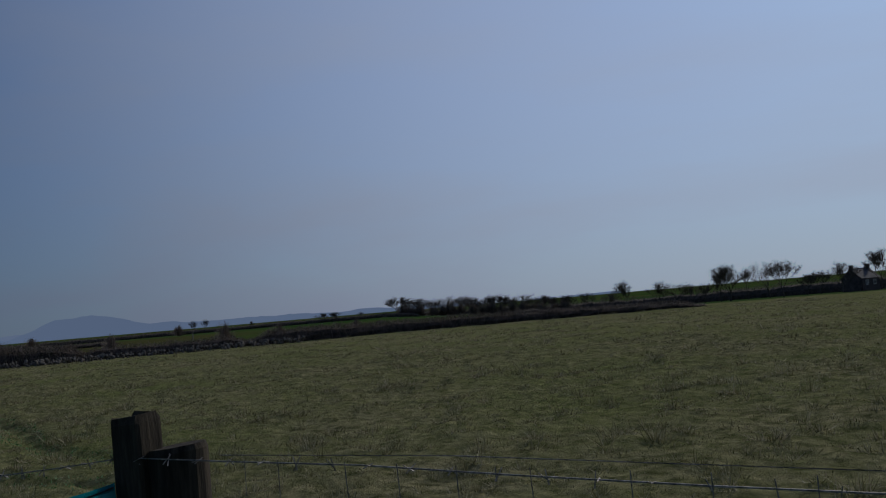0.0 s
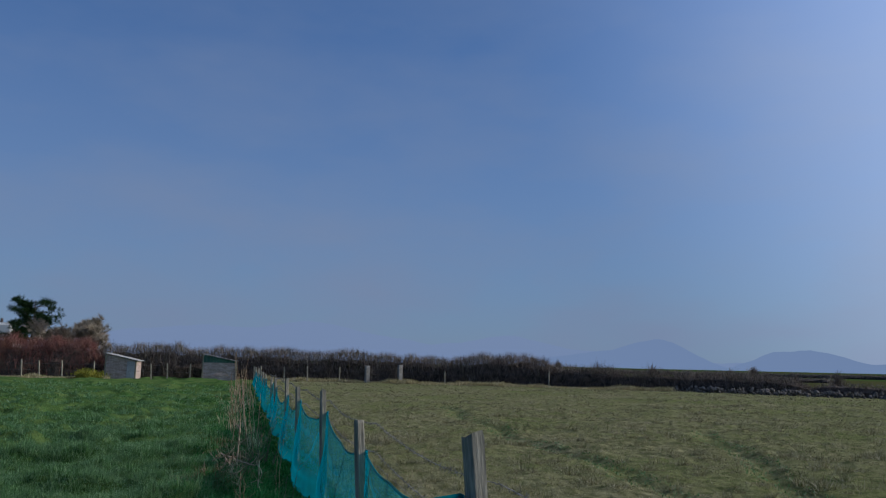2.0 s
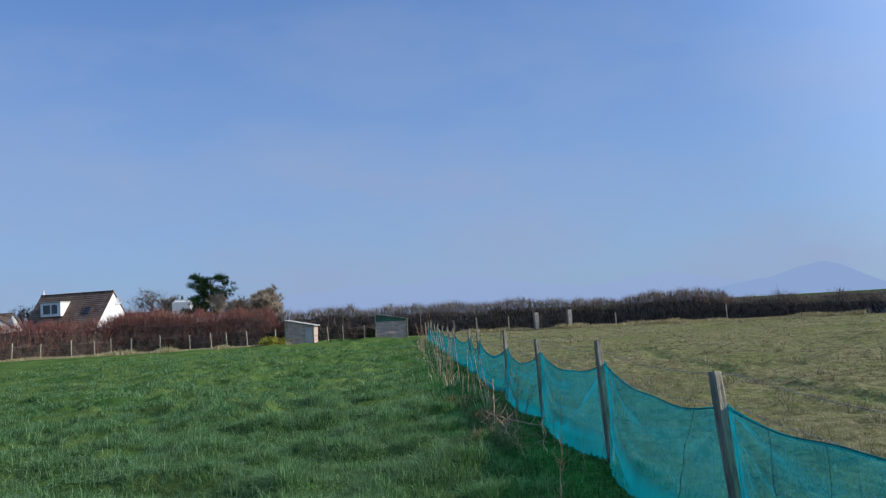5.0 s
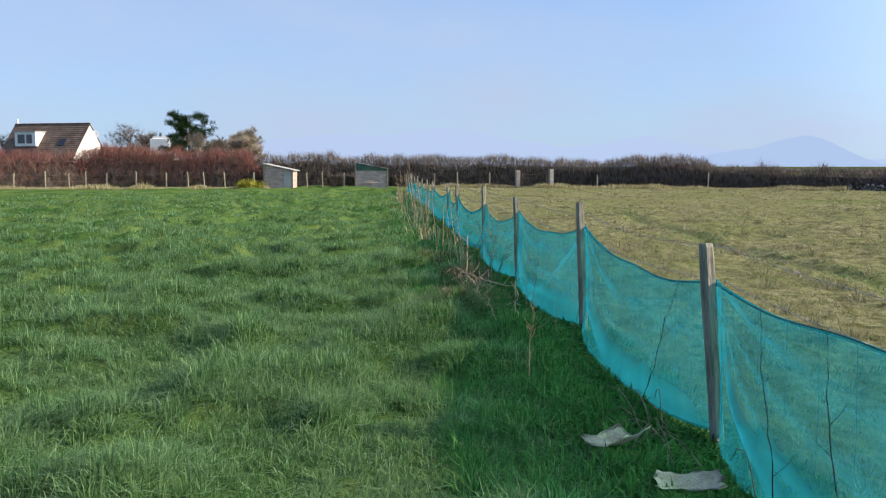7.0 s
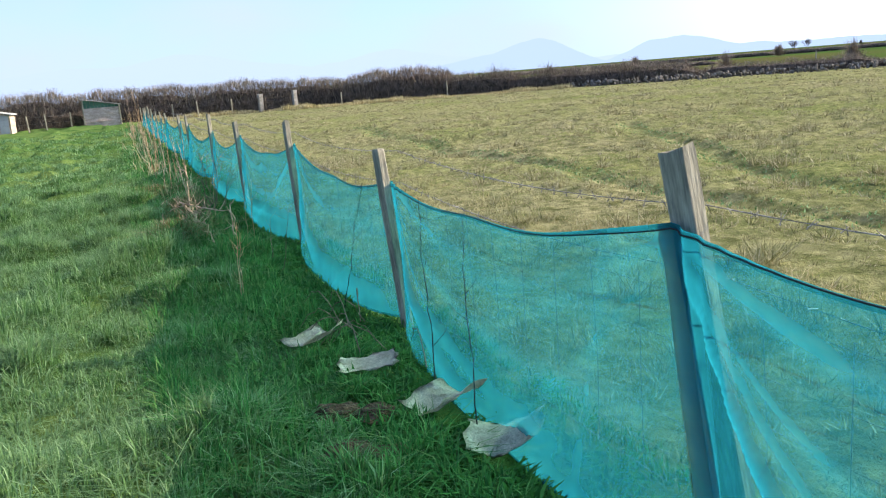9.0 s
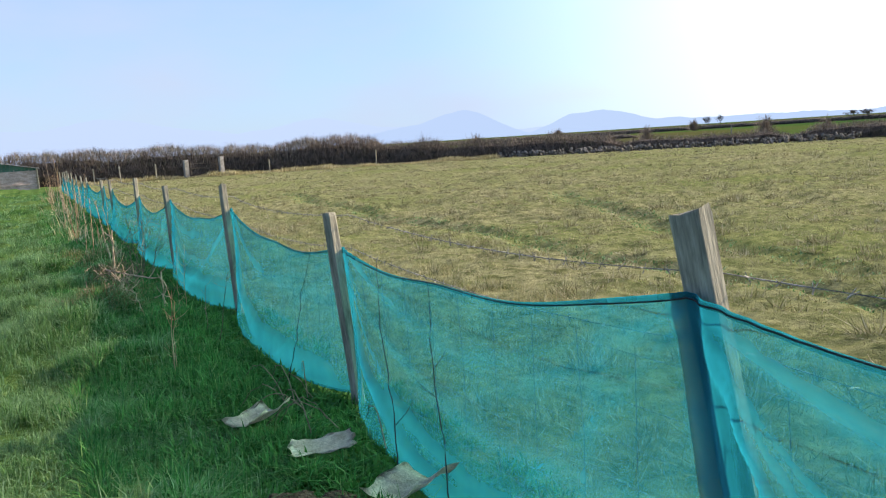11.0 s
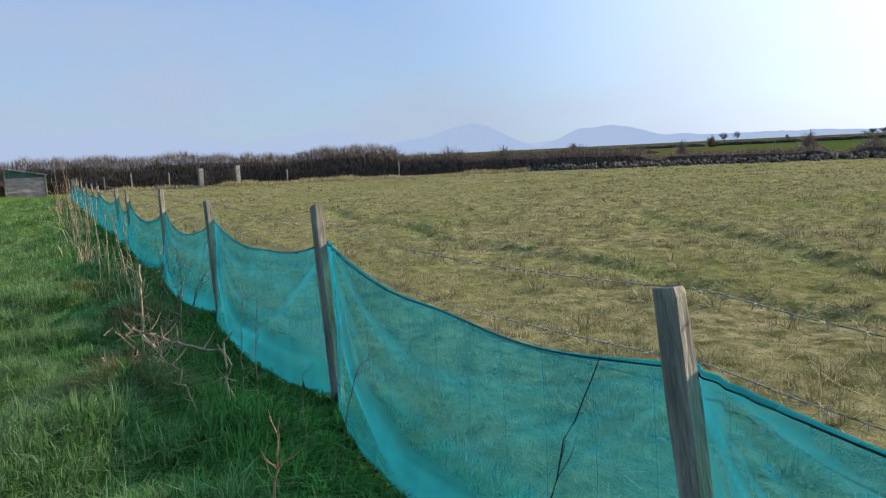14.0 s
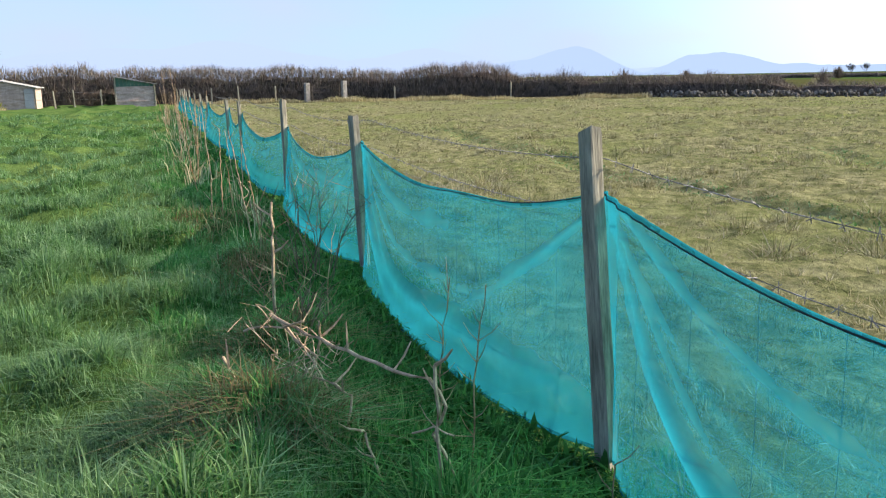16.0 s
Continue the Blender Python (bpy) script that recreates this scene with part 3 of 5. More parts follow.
for b, ((pa, za, ba, fa), (pb, zb, bb, fb)) in enumerate(zip(TIES, TIES[1:])):
    near = b < 5
    nu, nv = (130, 56) if near else (40, 12)
    r = random.Random(b)
    U, Vv = np.meshgrid(np.linspace(0, 1, nu + 1), np.linspace(0, 1, nv + 1), indexing="ij")
    if near:
        U = np.sin((U - 0.5) * math.pi * 0.86) / (2 * math.sin(math.pi * 0.43)) + 0.5
    long = POSTS[pa][0] - POSTS[pb][0]
    sag = (0.13, 0.105, 0.13, 0.155)[b] if b < 4 else r.uniform(0.19, 0.26)
    top = za + (zb - za) * U - sag * (1 - np.abs(2 * U - 1) ** 2.3) + 0.012 * np.sin(13 * U + b) * 4 * U * (1 - U)
    low = np.maximum(0.02, ba + (bb - ba) * U - 0.05 * 4 * U * (1 - U))
    Zn = top + (low - top) * Vv
    near_x, near_y = axis(pa, Zn)
    far_x, far_y = axis(pb, Zn)
    near_y, far_y = near_y + (0.032 if fa > 0 else -0.078), far_y + (0.032 if fb > 0 else -0.078)
    e, s_far = U * long, (1 - U) * long
    tight = np.clip(4 * U * (1 - U), 0, 1)
    leave = (1 - np.exp(-e / 0.35)) * (1 - np.exp(-s_far / 0.3))
    Xn = near_x + (far_x - near_x) * U
    Yn = near_y + (far_y - near_y) * U - 0.2 * leave * (0.15 + 0.85 * Vv ** 1.3)
    G = 0.55 * np.exp(-s_far / 0.05) + 0.3 * np.exp(-e / 0.025) + 0.3 * np.exp(-(1 - Vv) * 0.9 / 0.07) + 0.3 * np.exp(-Vv * 0.9 / 0.02)
    # folds that hang from the far tie, swing down and run out along the lower edge
    folds = [(0.0, 0.95, 0.14, 0.05, 0.34), (0.0, 0.84, 0.2, 0.04, 0.2), (0.0, 0.6, 0.2, 0.035, 0.16), (0.0, 0.3 + 0.1 * r.random(), 0.3, 0.045, 0.2), (0.02, 0.75, 0.11, 0.05, 0.22)]
    for v0, v1, c, w, g in folds:
        c, v1 = c * r.uniform(0.85, 1.2), v1 * r.uniform(0.95, 1.04)
        q = s_far / long
        line = v1 - (v1 - v0) * np.exp(-q / c)
        line = line + 0.03 * np.sin(9 * q + b + 7 * c)
        ridge_ = np.exp(-((Vv - line) / (w * (0.5 + 1.1 * np.clip(q * 2.5, 0, 1)))) ** 2) * np.exp(-q * r.uniform(1.1, 2.2)) * np.clip(e / 0.3, 0, 1)
        Yn = Yn - 0.03 * ridge_ * leave
        G = G + 1.5 * g * ridge_
    # a few slack creases from the near tie
    for _ in range(3):
        steep, w = r.uniform(0.5, 2.4), r.uniform(0.03, 0.05)
        q = e / long
        ridge_ = np.exp(-((Vv - 0.03 - steep * q) / (w * (0.4 + 1.5 * q))) ** 2) * np.exp(-2.6 * q)
        Yn = Yn - 0.02 * ridge_ * leave
        G = G + 0.12 * ridge_
    pucker = np.exp(-s_far / 0.14) * (1 - np.exp(-s_far / 0.015))
    Yn = Yn + 0.012 * pucker * np.sin(70 * s_far + 6 * Vv + b) + 0.012 * np.sin(9 * U + 4 * Vv + b) * tight
    G = G + 0.12 * pucker * (0.5 + 0.5 * np.sin(70 * s_far + 6 * Vv + b))
    # slacker lengths farther along: cover added for their denser, brighter slanting view
    G = G + (0.0, 0.0, 0.04, 0.1)[min(b, 3)]
    if fa < 0:
        # before this post the cloth is doubled into a broad strip that hangs down its face
        G = G + 0.42 / (1 + np.exp((e - 0.06) / 0.008)) + 0.1 * np.exp(-((e - 0.35 - 0.25 * Vv) / 0.03) ** 2)
    if fb < 0:
        G = G + 0.3 / (1 + np.exp((s_far - 0.05) / 0.008))
    V = np.stack([Xn, Yn, Zn], -1)
    ids = np.arange((nu + 1) * (nv + 1)).reshape(nu + 1, nv + 1)
    q = np.stack([ids[:-1, :-1], ids[1:, :-1], ids[1:, 1:], ids[:-1, 1:]], -1).reshape(-1, 4)
    sheet = fast("net_panel", V.reshape(-1, 3), [q], NET, netting, smooth=True)
    gather_tag(sheet, np.clip(G, 0, 0.6))
    for rows in ((0, 1), (nv - 1, nv)):
        H = V[:, list(rows)].copy()
        H[:, :, 1] -= 0.004
        k = np.arange(H.shape[0] * 2).reshape(H.shape[0], 2)
        hem = fast("hem", H.reshape(-1, 3), [np.stack([k[:-1, :-1], k[1:, :-1], k[1:, 1:], k[:-1, 1:]], -1).reshape(-1, 4)], NET, sheet, smooth=True)
        gather_tag(hem, np.full(H.shape[:2], 0.2))
    cord = [(V[i, 0, 0], V[i, 0, 1] - 0.006, V[i, 0, 2] - 0.01 - 0.008 * math.sin(7 * i / nu + b)) for i in range(nu + 1)]
    bm = bmesh.new()
    tube(bm, cord, [0.0026] * len(cord), 5)
    part("cord", bm, CORD, sheet, "black cord threaded along the top edge")

# ---- far boundary hedges ----


def hedge(name, line, h0, h1, depth, mat, label, per_metre=420, core=True, upright=0.5, group="", core_mat=None, tw=0.012):
    """A thicket of twigs along a line; a dense core painted dark as shade."""
    pts = [Vector((*p, 0)) for p in line]
    lens = [(q - p).length for p, q in zip(pts, pts[1:])]
    total = sum(lens)
    ob = empty(name, pose(*pts[0][:2], 0), label, "hedge", group)
    ob.matrix_basis = Matrix.Identity(4)
    n = int(total * per_metre)
    s = rng.uniform(0, total, n)
    cum = np.concatenate([[0], np.cumsum(lens)])
    k = np.clip(np.searchsorted(cum, s) - 1, 0, len(lens) - 1)
    A = np.array([p[:2] for p in pts])
    f = (s - cum[k]) / np.array(lens)[k]
    base = A[k] + (A[k + 1] - A[k]) * f[:, None]
    dirn = (A[k + 1] - A[k]) / np.array(lens)[k][:, None]
    norm = np.stack([-dirn[:, 1], dirn[:, 0]], -1)
    ends = np.clip(np.minimum(s, total - s) / 1.8, 0.25, 1) ** 0.6
    top = (h0 + (h1 - h0) * s / total) * (0.74 + 0.22 * patch(s, s * 0 + h0 * 7, 2.6) + 0.2 * patch(s, s * 0 + 3, 0.7)) * ends
    off = rng.uniform(-0.5, 0.5, n) * depth
    zz = rng.uniform(0, 1, n) ** 0.8 * top
    P = np.stack([base[:, 0] + norm[:, 0] * off, base[:, 1] + norm[:, 1] * off, zz * 0.8], -1)
    P[:, 2] += height(P[:, 0], P[:, 1])
    L = rng.uniform(0.25, 0.8, n) * np.clip(h0, 0.6, 2) * 0.6
    D = rng.normal(0, 1, (n, 3)) * (1 - upright)
    D[:, 2] = np.abs(D[:, 2]) + upright
    D /= np.linalg.norm(D, axis=1)[:, None]
    T = P + D * L[:, None]
    ceiling_z = top + height(P[:, 0], P[:, 1])
    T[:, 2] = np.minimum(T[:, 2], ceiling_z + rng.uniform(-0.18, 0.05, n))
    a = rng.uniform(0, np.pi, n)
    side = np.stack([np.cos(a), np.sin(a), 0 * a], -1) * (tw * rng.uniform(0.6, 1.8, n))[:, None]
    V = np.stack([P - side, P + side, T], 1).reshape(-1, 3)
    fast("outer_growth", V, [np.arange(3 * n).reshape(-1, 3)], mat, ob)
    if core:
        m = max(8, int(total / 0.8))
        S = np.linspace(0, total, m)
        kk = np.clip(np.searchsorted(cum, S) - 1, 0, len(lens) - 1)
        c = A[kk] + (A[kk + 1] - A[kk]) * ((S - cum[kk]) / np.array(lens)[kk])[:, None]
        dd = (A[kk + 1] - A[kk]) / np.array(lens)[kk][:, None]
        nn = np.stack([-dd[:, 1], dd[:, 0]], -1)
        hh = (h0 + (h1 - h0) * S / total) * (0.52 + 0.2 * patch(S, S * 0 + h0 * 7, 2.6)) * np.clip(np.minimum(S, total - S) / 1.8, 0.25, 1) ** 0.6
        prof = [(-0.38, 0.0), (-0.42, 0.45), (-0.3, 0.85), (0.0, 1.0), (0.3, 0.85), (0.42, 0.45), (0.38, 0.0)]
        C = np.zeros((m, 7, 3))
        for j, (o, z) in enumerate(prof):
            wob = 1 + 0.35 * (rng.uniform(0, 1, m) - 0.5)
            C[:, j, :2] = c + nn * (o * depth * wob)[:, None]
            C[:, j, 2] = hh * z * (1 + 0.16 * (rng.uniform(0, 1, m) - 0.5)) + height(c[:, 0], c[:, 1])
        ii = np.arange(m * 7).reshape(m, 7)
        fast("inner_shade_core", C.reshape(-1, 3), [np.stack([ii[:-1, :-1], ii[1:, :-1], ii[1:, 1:], ii[:-1, 1:]], -1).reshape(-1, 4)], core_mat or CORE, ob)
    return ob


def spot(yaw, dist, eye=(-3.0, 0.0)):
    """The place at a compass turn (0 is +y, 90 is -x) and distance from the path."""
    x, y = eye[0] - math.sin(radians(yaw)) * dist, eye[1] + math.cos(radians(yaw)) * dist
    return x, y, float(height(x, y))


def arc(y0, y1, dist, steps=8):
    return [spot(y0 + (y1 - y0) * i / steps, dist)[:2] for i in range(steps + 1)]


hedge("hedge", [(-66, -10), (-67, 0), (-65, 12), (-59.5, 23)], 2.75, 2.2, 1.8, HEDGE, "tall clipped bare brown field hedge", 800, upright=0.65)
hedge("hedge", [(-61, 20), (-55, 29), (-49.5, 35.5)], 1.95, 1.4, 1.4, HEDGE, "low gappy bare hedge on the field edge", 420)
hedge("hedge", [(-50.5, 34.5), (-41.5, 42)], 1.0, 1.0, 1.2, HEDGE, "very low scrubby hedge over a stone bank", 300)
hedge("hedge", [(-42, 41.5), (-34, 50), (-26, 55.5), (-17, 60.3)], 1.3, 0.6, 1.6, HEDGE, "dark dense field hedge beyond the pasture", 420, upright=0.65)
hedge("red_stemmed_hedge", [(-66, -8), (-65, -22)], 3.2, 3.3, 2.4, REDTWIG, "red-stemmed dogwood hedge behind a stake fence", 2400, upright=0.5, core_mat=CORE, tw=0.007)
hedge("hedge", [(-65.0, -19.5), (-60, -34), (-52, -52)], 3.1, 2.8, 1.8, REDTWIG, "reddish brown bare hedge behind a stake fence", 900, upright=0.55, tw=0.009)
hedge("hedge", arc(35.2, 24, 300, 8), 1.5, 3.0, 6.0, HEDGE, "distant dark thicket below the wood", 70, tw=0.05)
hedge("hedge", arc(24.5, -8, 300, 12), 4.6, 5.6, 6.0, HEDGE, "distant dark thicket behind the trees", 70, tw=0.05)
hedge("hedge", arc(27, 17, 170), 1.6, 1.0, 2.5, HEDGE, "distant dark hedge below the trees", 60, tw=0.04)
hedge("hedge", arc(76, 33, 230, 12), 1.3, 1.5, 2.5, HEDGE, "distant hedge line beyond a green field", 50, tw=0.05)
hedge("hedge", arc(62, 52, 130, 4), 0.9, 0.9, 2, HEDGE, "distant low hedge across a green field", 60, tw=0.04)


def bush(x, y, z, h, w, tw, label="rounded bare brown bush in the field hedge", group="bushes along the field hedge"):
    """A rounded thicket of bare twigs that fan out from the foot."""
    n = 1700
    a, q, e = rng.uniform(0, 2 * np.pi, n), rng.uniform(0, 1, n) ** 0.5, rng.uniform(0.0, 1.0, n)
    lump = 0.75 + 0.5 * patch(a * 2 + x, e * 3 + y, 0.8)
    tip = np.stack([np.cos(a) * np.sin(e * 1.45) * w / 2 * q * lump, np.sin(a) * np.sin(e * 1.45) * w / 2 * q * lump, np.cos(e * 1.45) * h * q * lump + 0.05], -1)
    root = tip * rng.uniform(0.45, 0.85, n)[:, None] + rng.normal(0, 0.04 * w, (n, 3))
    root[:, 2] = np.abs(root[:, 2])
    side = np.stack([np.cos(a + 1.2), np.sin(a + 1.2), 0 * a], -1) * tw
    ob = fast("bush", np.stack([root - side, root + side, tip], 1).reshape(-1, 3), [np.arange(3 * n).reshape(-1, 3)], HEDGE)
    ob.matrix_basis = pose(x, y, z)
    return tagged(ob, label, "bush", group)


# bushes that stand up out of the hedges
for yaw, dist, h, w in ((66, 60.5, 1.9, 3.4), (62.5, 60, 1.7, 2.8), (57.8, 60, 1.5, 2.6), (54, 61, 1.35, 2.4), (51.6, 61, 1.4, 2.2), (44.5, 59, 1.6, 2.2), (41.0, 60, 1.3, 1.8), (36, 62, 1.15, 2.2), (73, 130, 2.6, 6), (69, 130, 2.4, 5), (57, 190, 2.2, 5), (48.5, 190, 2.4, 4)):
    x, y, z = spot(yaw, dist)
    bush(x, y, z, h, w, 0.012 if dist < 100 else 0.03)

# ---- bare trees ----


def tree_mesh(h, seed, twist=0.5, spread=0.5, levels=5, twigs=6, tw=0.013):
    r = random.Random(seed)
    bm = bmesh.new()
    ends = []

    def grow(p, d, length, rad, level):
        n = 3
        pts, radii = [p], [rad]
        for i in range(n):
            d = (d + Vector((r.uniform(-1, 1), r.uniform(-1, 1), r.uniform(-0.3, 0.7))) * 0.13 * twist * 2).normalized()
            p = p + d * length / n
            pts.append(p)
            radii.append(rad * (1 - 0.45 * (i + 1) / n))
        tube(bm, pts, radii, 6 if level < 2 else 3)
        if level >= levels:
            ends.append((p, d, length))
            return
        if level >= 2:
            ends.append((pts[2], d, length))
            ends.append((pts[1], d, length))
        for i in range(3 if level else 4):
            a = r.uniform(0, 6.28)
            side = Vector((math.cos(a), math.sin(a), r.uniform(0.1, 0.75)))
            start = pts[-1] if i < 2 else pts[2]
            grow(start, (d * (1 - spread) + side * spread).normalized(), length * r.uniform(0.62, 0.82), radii[-1] * r.uniform(0.6, 0.8), level + 1)

    grow(Vector((0, 0, -0.3)), Vector((0, 0, 1)), h * 0.38, h * 0.026, 0)
    V = []
    for p, d, length in ends:
        for _ in range(twigs):
            q = (d + Vector((r.uniform(-1, 1), r.uniform(-1, 1), r.uniform(-0.5, 0.9)))).normalized() * length * r.uniform(0.5, 1.5)
            a = d.orthogonal().normalized() * tw
            V += [p - a, p + a, p + q]
    top = max(v.z for v in V)
    k = h / top
    for v in bm.verts:
        v.co *= k
    return bm, np.array([v[:] for v in V]) * k


def bare_tree(x, y, z, h, seed, label, mat=None, **kw):
    bm, V = tree_mesh(h, seed, **kw)
    ob = empty("bare_tree", pose(x, y, z, 0, 0, seed * 50), label, "tree", "bare winter trees")
    part("trunk", bm, mat or BARK, ob)
    fast("crown", V, [np.arange(len(V)).reshape(-1, 3)], mat or HEDGE, ob)
    return ob


kinds = {}


def plant(yaw, dist, elev, seed, label="leafless winter tree standing beyond the hedge", wide=1.0, **kw):
    x, y, z = spot(yaw, dist)
    h = (1.48 + dist * math.tan(radians(elev)) - z) * (1.28 if dist < 226 and yaw < 22 else 1.12)
    if seed not in kinds:
        kinds[seed] = bare_tree(x, y, z, 8.0, seed, label, BARK, **kw)
        ob = kinds[seed]
    else:
        ob = copy_thing(kinds[seed], pose(x, y, z, 0, 0, yaw * 37))
    ob.scale = (h / 8 * wide, h / 8 * wide, h / 8)
    return ob


for yaw, elev, seed, wide in ((10.6, 0.75, 1, 1.0), (9.7, 0.7, 2, 0.9), (12.9, 0.72, 3, 1.2), (11.8, 0.5, 2, 0.5), (13.5, 0.5, 1, 0.9), (6.5, 0.4, 4, 1.1), (4.4, 0.8, 3, 1.0), (19.3, 0.38, 4, 0.9), (17.3, 0.15, 1, 1.4),
                          (16.2, 0.0, 3, 1.2), (15.2, -0.1, 4, 1.0), (14.4, -0.15, 1, 0.9), (8.4, -0.1, 3, 1.3), (7.6, 0.0, 2, 1.0), (21.6, -0.05, 3, 1.1), (2.5, 0.3, 1, 1.2), (20.3, -0.2, 4, 1.3)):
    plant(yaw, 205 + 20 * math.sin(yaw * 9), elev, seed, wide=wide, tw=0.022)
for i in range(22):
    yaw = 23.2 + i * 0.53
    elev = (0.68 if yaw > 33.5 else 0.5 if 30 < yaw < 33 else 0.3) - 0.5 * max(0, (27.5 - yaw) / 5) - 0.12 * (i % 3) + 0.15
    plant(yaw, 235 + 14 * (i % 3), elev, 1 + i % 4, wide=1.45, tw=0.022)
    x, y, z = spot(yaw + 0.2 * math.sin(i * 5.0), 232)
    bush(x, y, z, 0.8 * (1.5 + 232 * math.tan(radians(elev - 0.12)) - z), 5.5 + (i % 3), 0.04, "distant grey thicket of bare twigs below the trees", "thickets below the far trees")
for yaw, elev, seed, wide in ((39.4, 0.22, 3, 1.6), (38.5, 0.25, 4, 1.7), (36.9, 0.12, 2, 0.9), (47.6, 0.42, 4, 0.8), (46.9, 0.45, 2, 0.7), (44.0, 0.1, 3, 0.7), (70.8, 0.5, 1, 1.6)):
    plant(yaw, 225, elev, seed, wide=wide, tw=0.022)
plant(105.7, 135, 2.6, 4, wide=1.1)
plant(104.6, 135, 2.0, 3, wide=1.1)
plant(112.7, 140, 1.8, 2, wide=0.8)

for yaw, dist, elev, seed in ((100.7, 72, 1.9, 11), (99.5, 74, 2.2, 12), (98.4, 72, 1.7, 13)):
    x, y, z = spot(yaw, dist)
    bare_tree(x, y, z, 1.15 * (1.48 + dist * math.tan(radians(elev))), seed, "pale bushy willow with bare yellowish twigs", PALETWIG, twist=0.8, spread=0.5, twigs=22, tw=0.011)


def pine(x, y, z, h, seed):
    r = random.Random(seed)
    ob = empty("pine_tree", pose(x, y, z), "dark green pine with an uneven flat-topped crown", "tree")
    bm = bmesh.new()
    tube(bm, [(0, 0, -0.3), (0.15, 0, h * 0.3), (0.0, 0.1, h * 0.6), (0.2, 0.1, h * 0.93)], [0.26, 0.22, 0.15, 0.04], 8)
    V = []
    for i in range(46):
        t = r.uniform(0.33, 1.0)
        a = r.uniform(0, 6.28)
        reach = h * (0.34 * (1 - 0.55 * t) + 0.05) * r.uniform(0.6, 1.25)
        s = Vector((0.1, 0.05, h * t * 0.9))
        e = s + Vector((math.cos(a) * reach, math.sin(a) * reach, reach * r.uniform(0.05, 0.5)))
        tube(bm, [s, s.lerp(e, 0.5) - Vector((0, 0, 0.1)), e], [0.06, 0.04, 0.015], 4)
        for c in range(6):
            p = s.lerp(e, r.uniform(0.5, 1.1)) + Vector((r.uniform(-0.4, 0.4), r.uniform(-0.4, 0.4), r.uniform(-0.1, 0.3)))
            size = r.uniform(0.35, 0.65)
            for _ in range(60):
                v = Vector((r.gauss(0, 1), r.gauss(0, 1), r.gauss(0.3, 0.7))).normalized()
                b = p + v * size * r.uniform(0.1, 0.7)
                w = v.orthogonal().normalized() * 0.035
                V += [b - w, b + w, b + v * size * 0.6]
    part("trunk", bm, BARK, ob)
    fast("crown", np.array([v[:] for v in V]), [np.arange(len(V)).reshape(-1, 3)], PINE, ob)
    return ob


x, y, z = spot(102.1, 110)
pine(x, y, z, 8.3, 3)
x, y, z = spot(120.3, 112)
pine(x, y, z, 6.3, 5)

# ---- sheds ----


def shed(name, m, w, d, zl, zr, label, gable_mat, door):
    """A lean-to hut of upright boards under a sloping sheet roof; the front faces local -y."""
    ob = empty(name, m, label, "shed")
    n = 10
    for i in range(n):
        x0, x1 = -w / 2 + w * i / n, -w / 2 + w * (i + 1) / n - 0.012
        top = zl + (zr - zl) * (i + 0.5) / n
        cut = min(top, zr - 0.12)
        for k, (zb, zt, mat) in enumerate(((0, cut, BOARD), (cut, top, gable_mat))):
            if zt - zb > 0.02:
                slab("board", (x1 - x0, 0.025 + 0.004 * ((i * 7) % 3), zt - zb), mat, ob, 0, ((x0 + x1) / 2, -d / 2, zb))
    for sx in (-1, 1):
        slab("side_wall", (0.03, d, zl if sx < 0 else zr), BOARD, ob, 0.004, (sx * (w / 2 + 0.02), 0.02, 0))
    slab("back_wall", (w, 0.03, zr), BOARD, ob, 0.004, (0, d / 2, 0))
    for sx in (-1, 1):
        slab("corner_post", (0.08, 0.08, zl if sx < 0 else zr), TIMBER, ob, 0.01, (sx * (w / 2 + 0.05), -d / 2 - 0.05, 0))
    for zz in (0.3, 0.75):
        slab("rail", (w, 0.03, 0.07), BOARD, ob, 0.004, (0, -d / 2 - 0.035, zz), "horizontal weathered rail")
    slope = math.atan2(zl - zr, w)
    bm = bmesh.new()
    m_ = 24
    for i in range(m_):
        xa, xb = -w / 2 - 0.15 + (w + 0.35) * i / m_, -w / 2 - 0.15 + (w + 0.35) * (i + 1) / m_
        f = lambda q: zl - (q + w / 2) * math.tan(slope) + 0.05
        za, zb_ = f(xa) + 0.015 * (i % 2), f(xb) + 0.015 * ((i + 1) % 2)
        v = [bm.verts.new(c) for c in ((xa, -d / 2 - 0.2, za), (xb, -d / 2 - 0.2, zb_), (xb, d / 2 + 0.15, zb_), (xa, d / 2 + 0.15, za), (xa, -d / 2 - 0.2, za - 0.035), (xb, -d / 2 - 0.2, zb_ - 0.035), (xb, d / 2 + 0.15, zb_ - 0.035), (xa, d / 2 + 0.15, za - 0.035))]
        for q in ((0, 1, 2, 3), (7, 6, 5, 4), (0, 4, 5, 1), (2, 6, 7, 3), (1, 5, 6, 2), (3, 7, 4, 0)):
            bm.faces.new([v[c] for c in q])
    part("roof", bm, FELT, ob, "pale corrugated sheet roof")
    if door:
        slab("door", (0.5, 0.04, zr - 0.1), GREYWALL, ob, 0.005, (w / 2 - 0.27, -d / 2 - 0.045, 0.04), "whitewashed plank door")
    return ob


shed("shed", pose(-64.2, -0.75, 0, 0, 0, 90), 2.1, 1.7, 1.72, 1.3, "weathered board field shed with a green gable and sheet roof", GREENROOF, False)
shed("hut", pose(-64.0, -7.0, 0, 0, 0, 84), 1.85, 1.6, 1.6, 1.2, "small weathered board hut with a white door", BOARD, True)

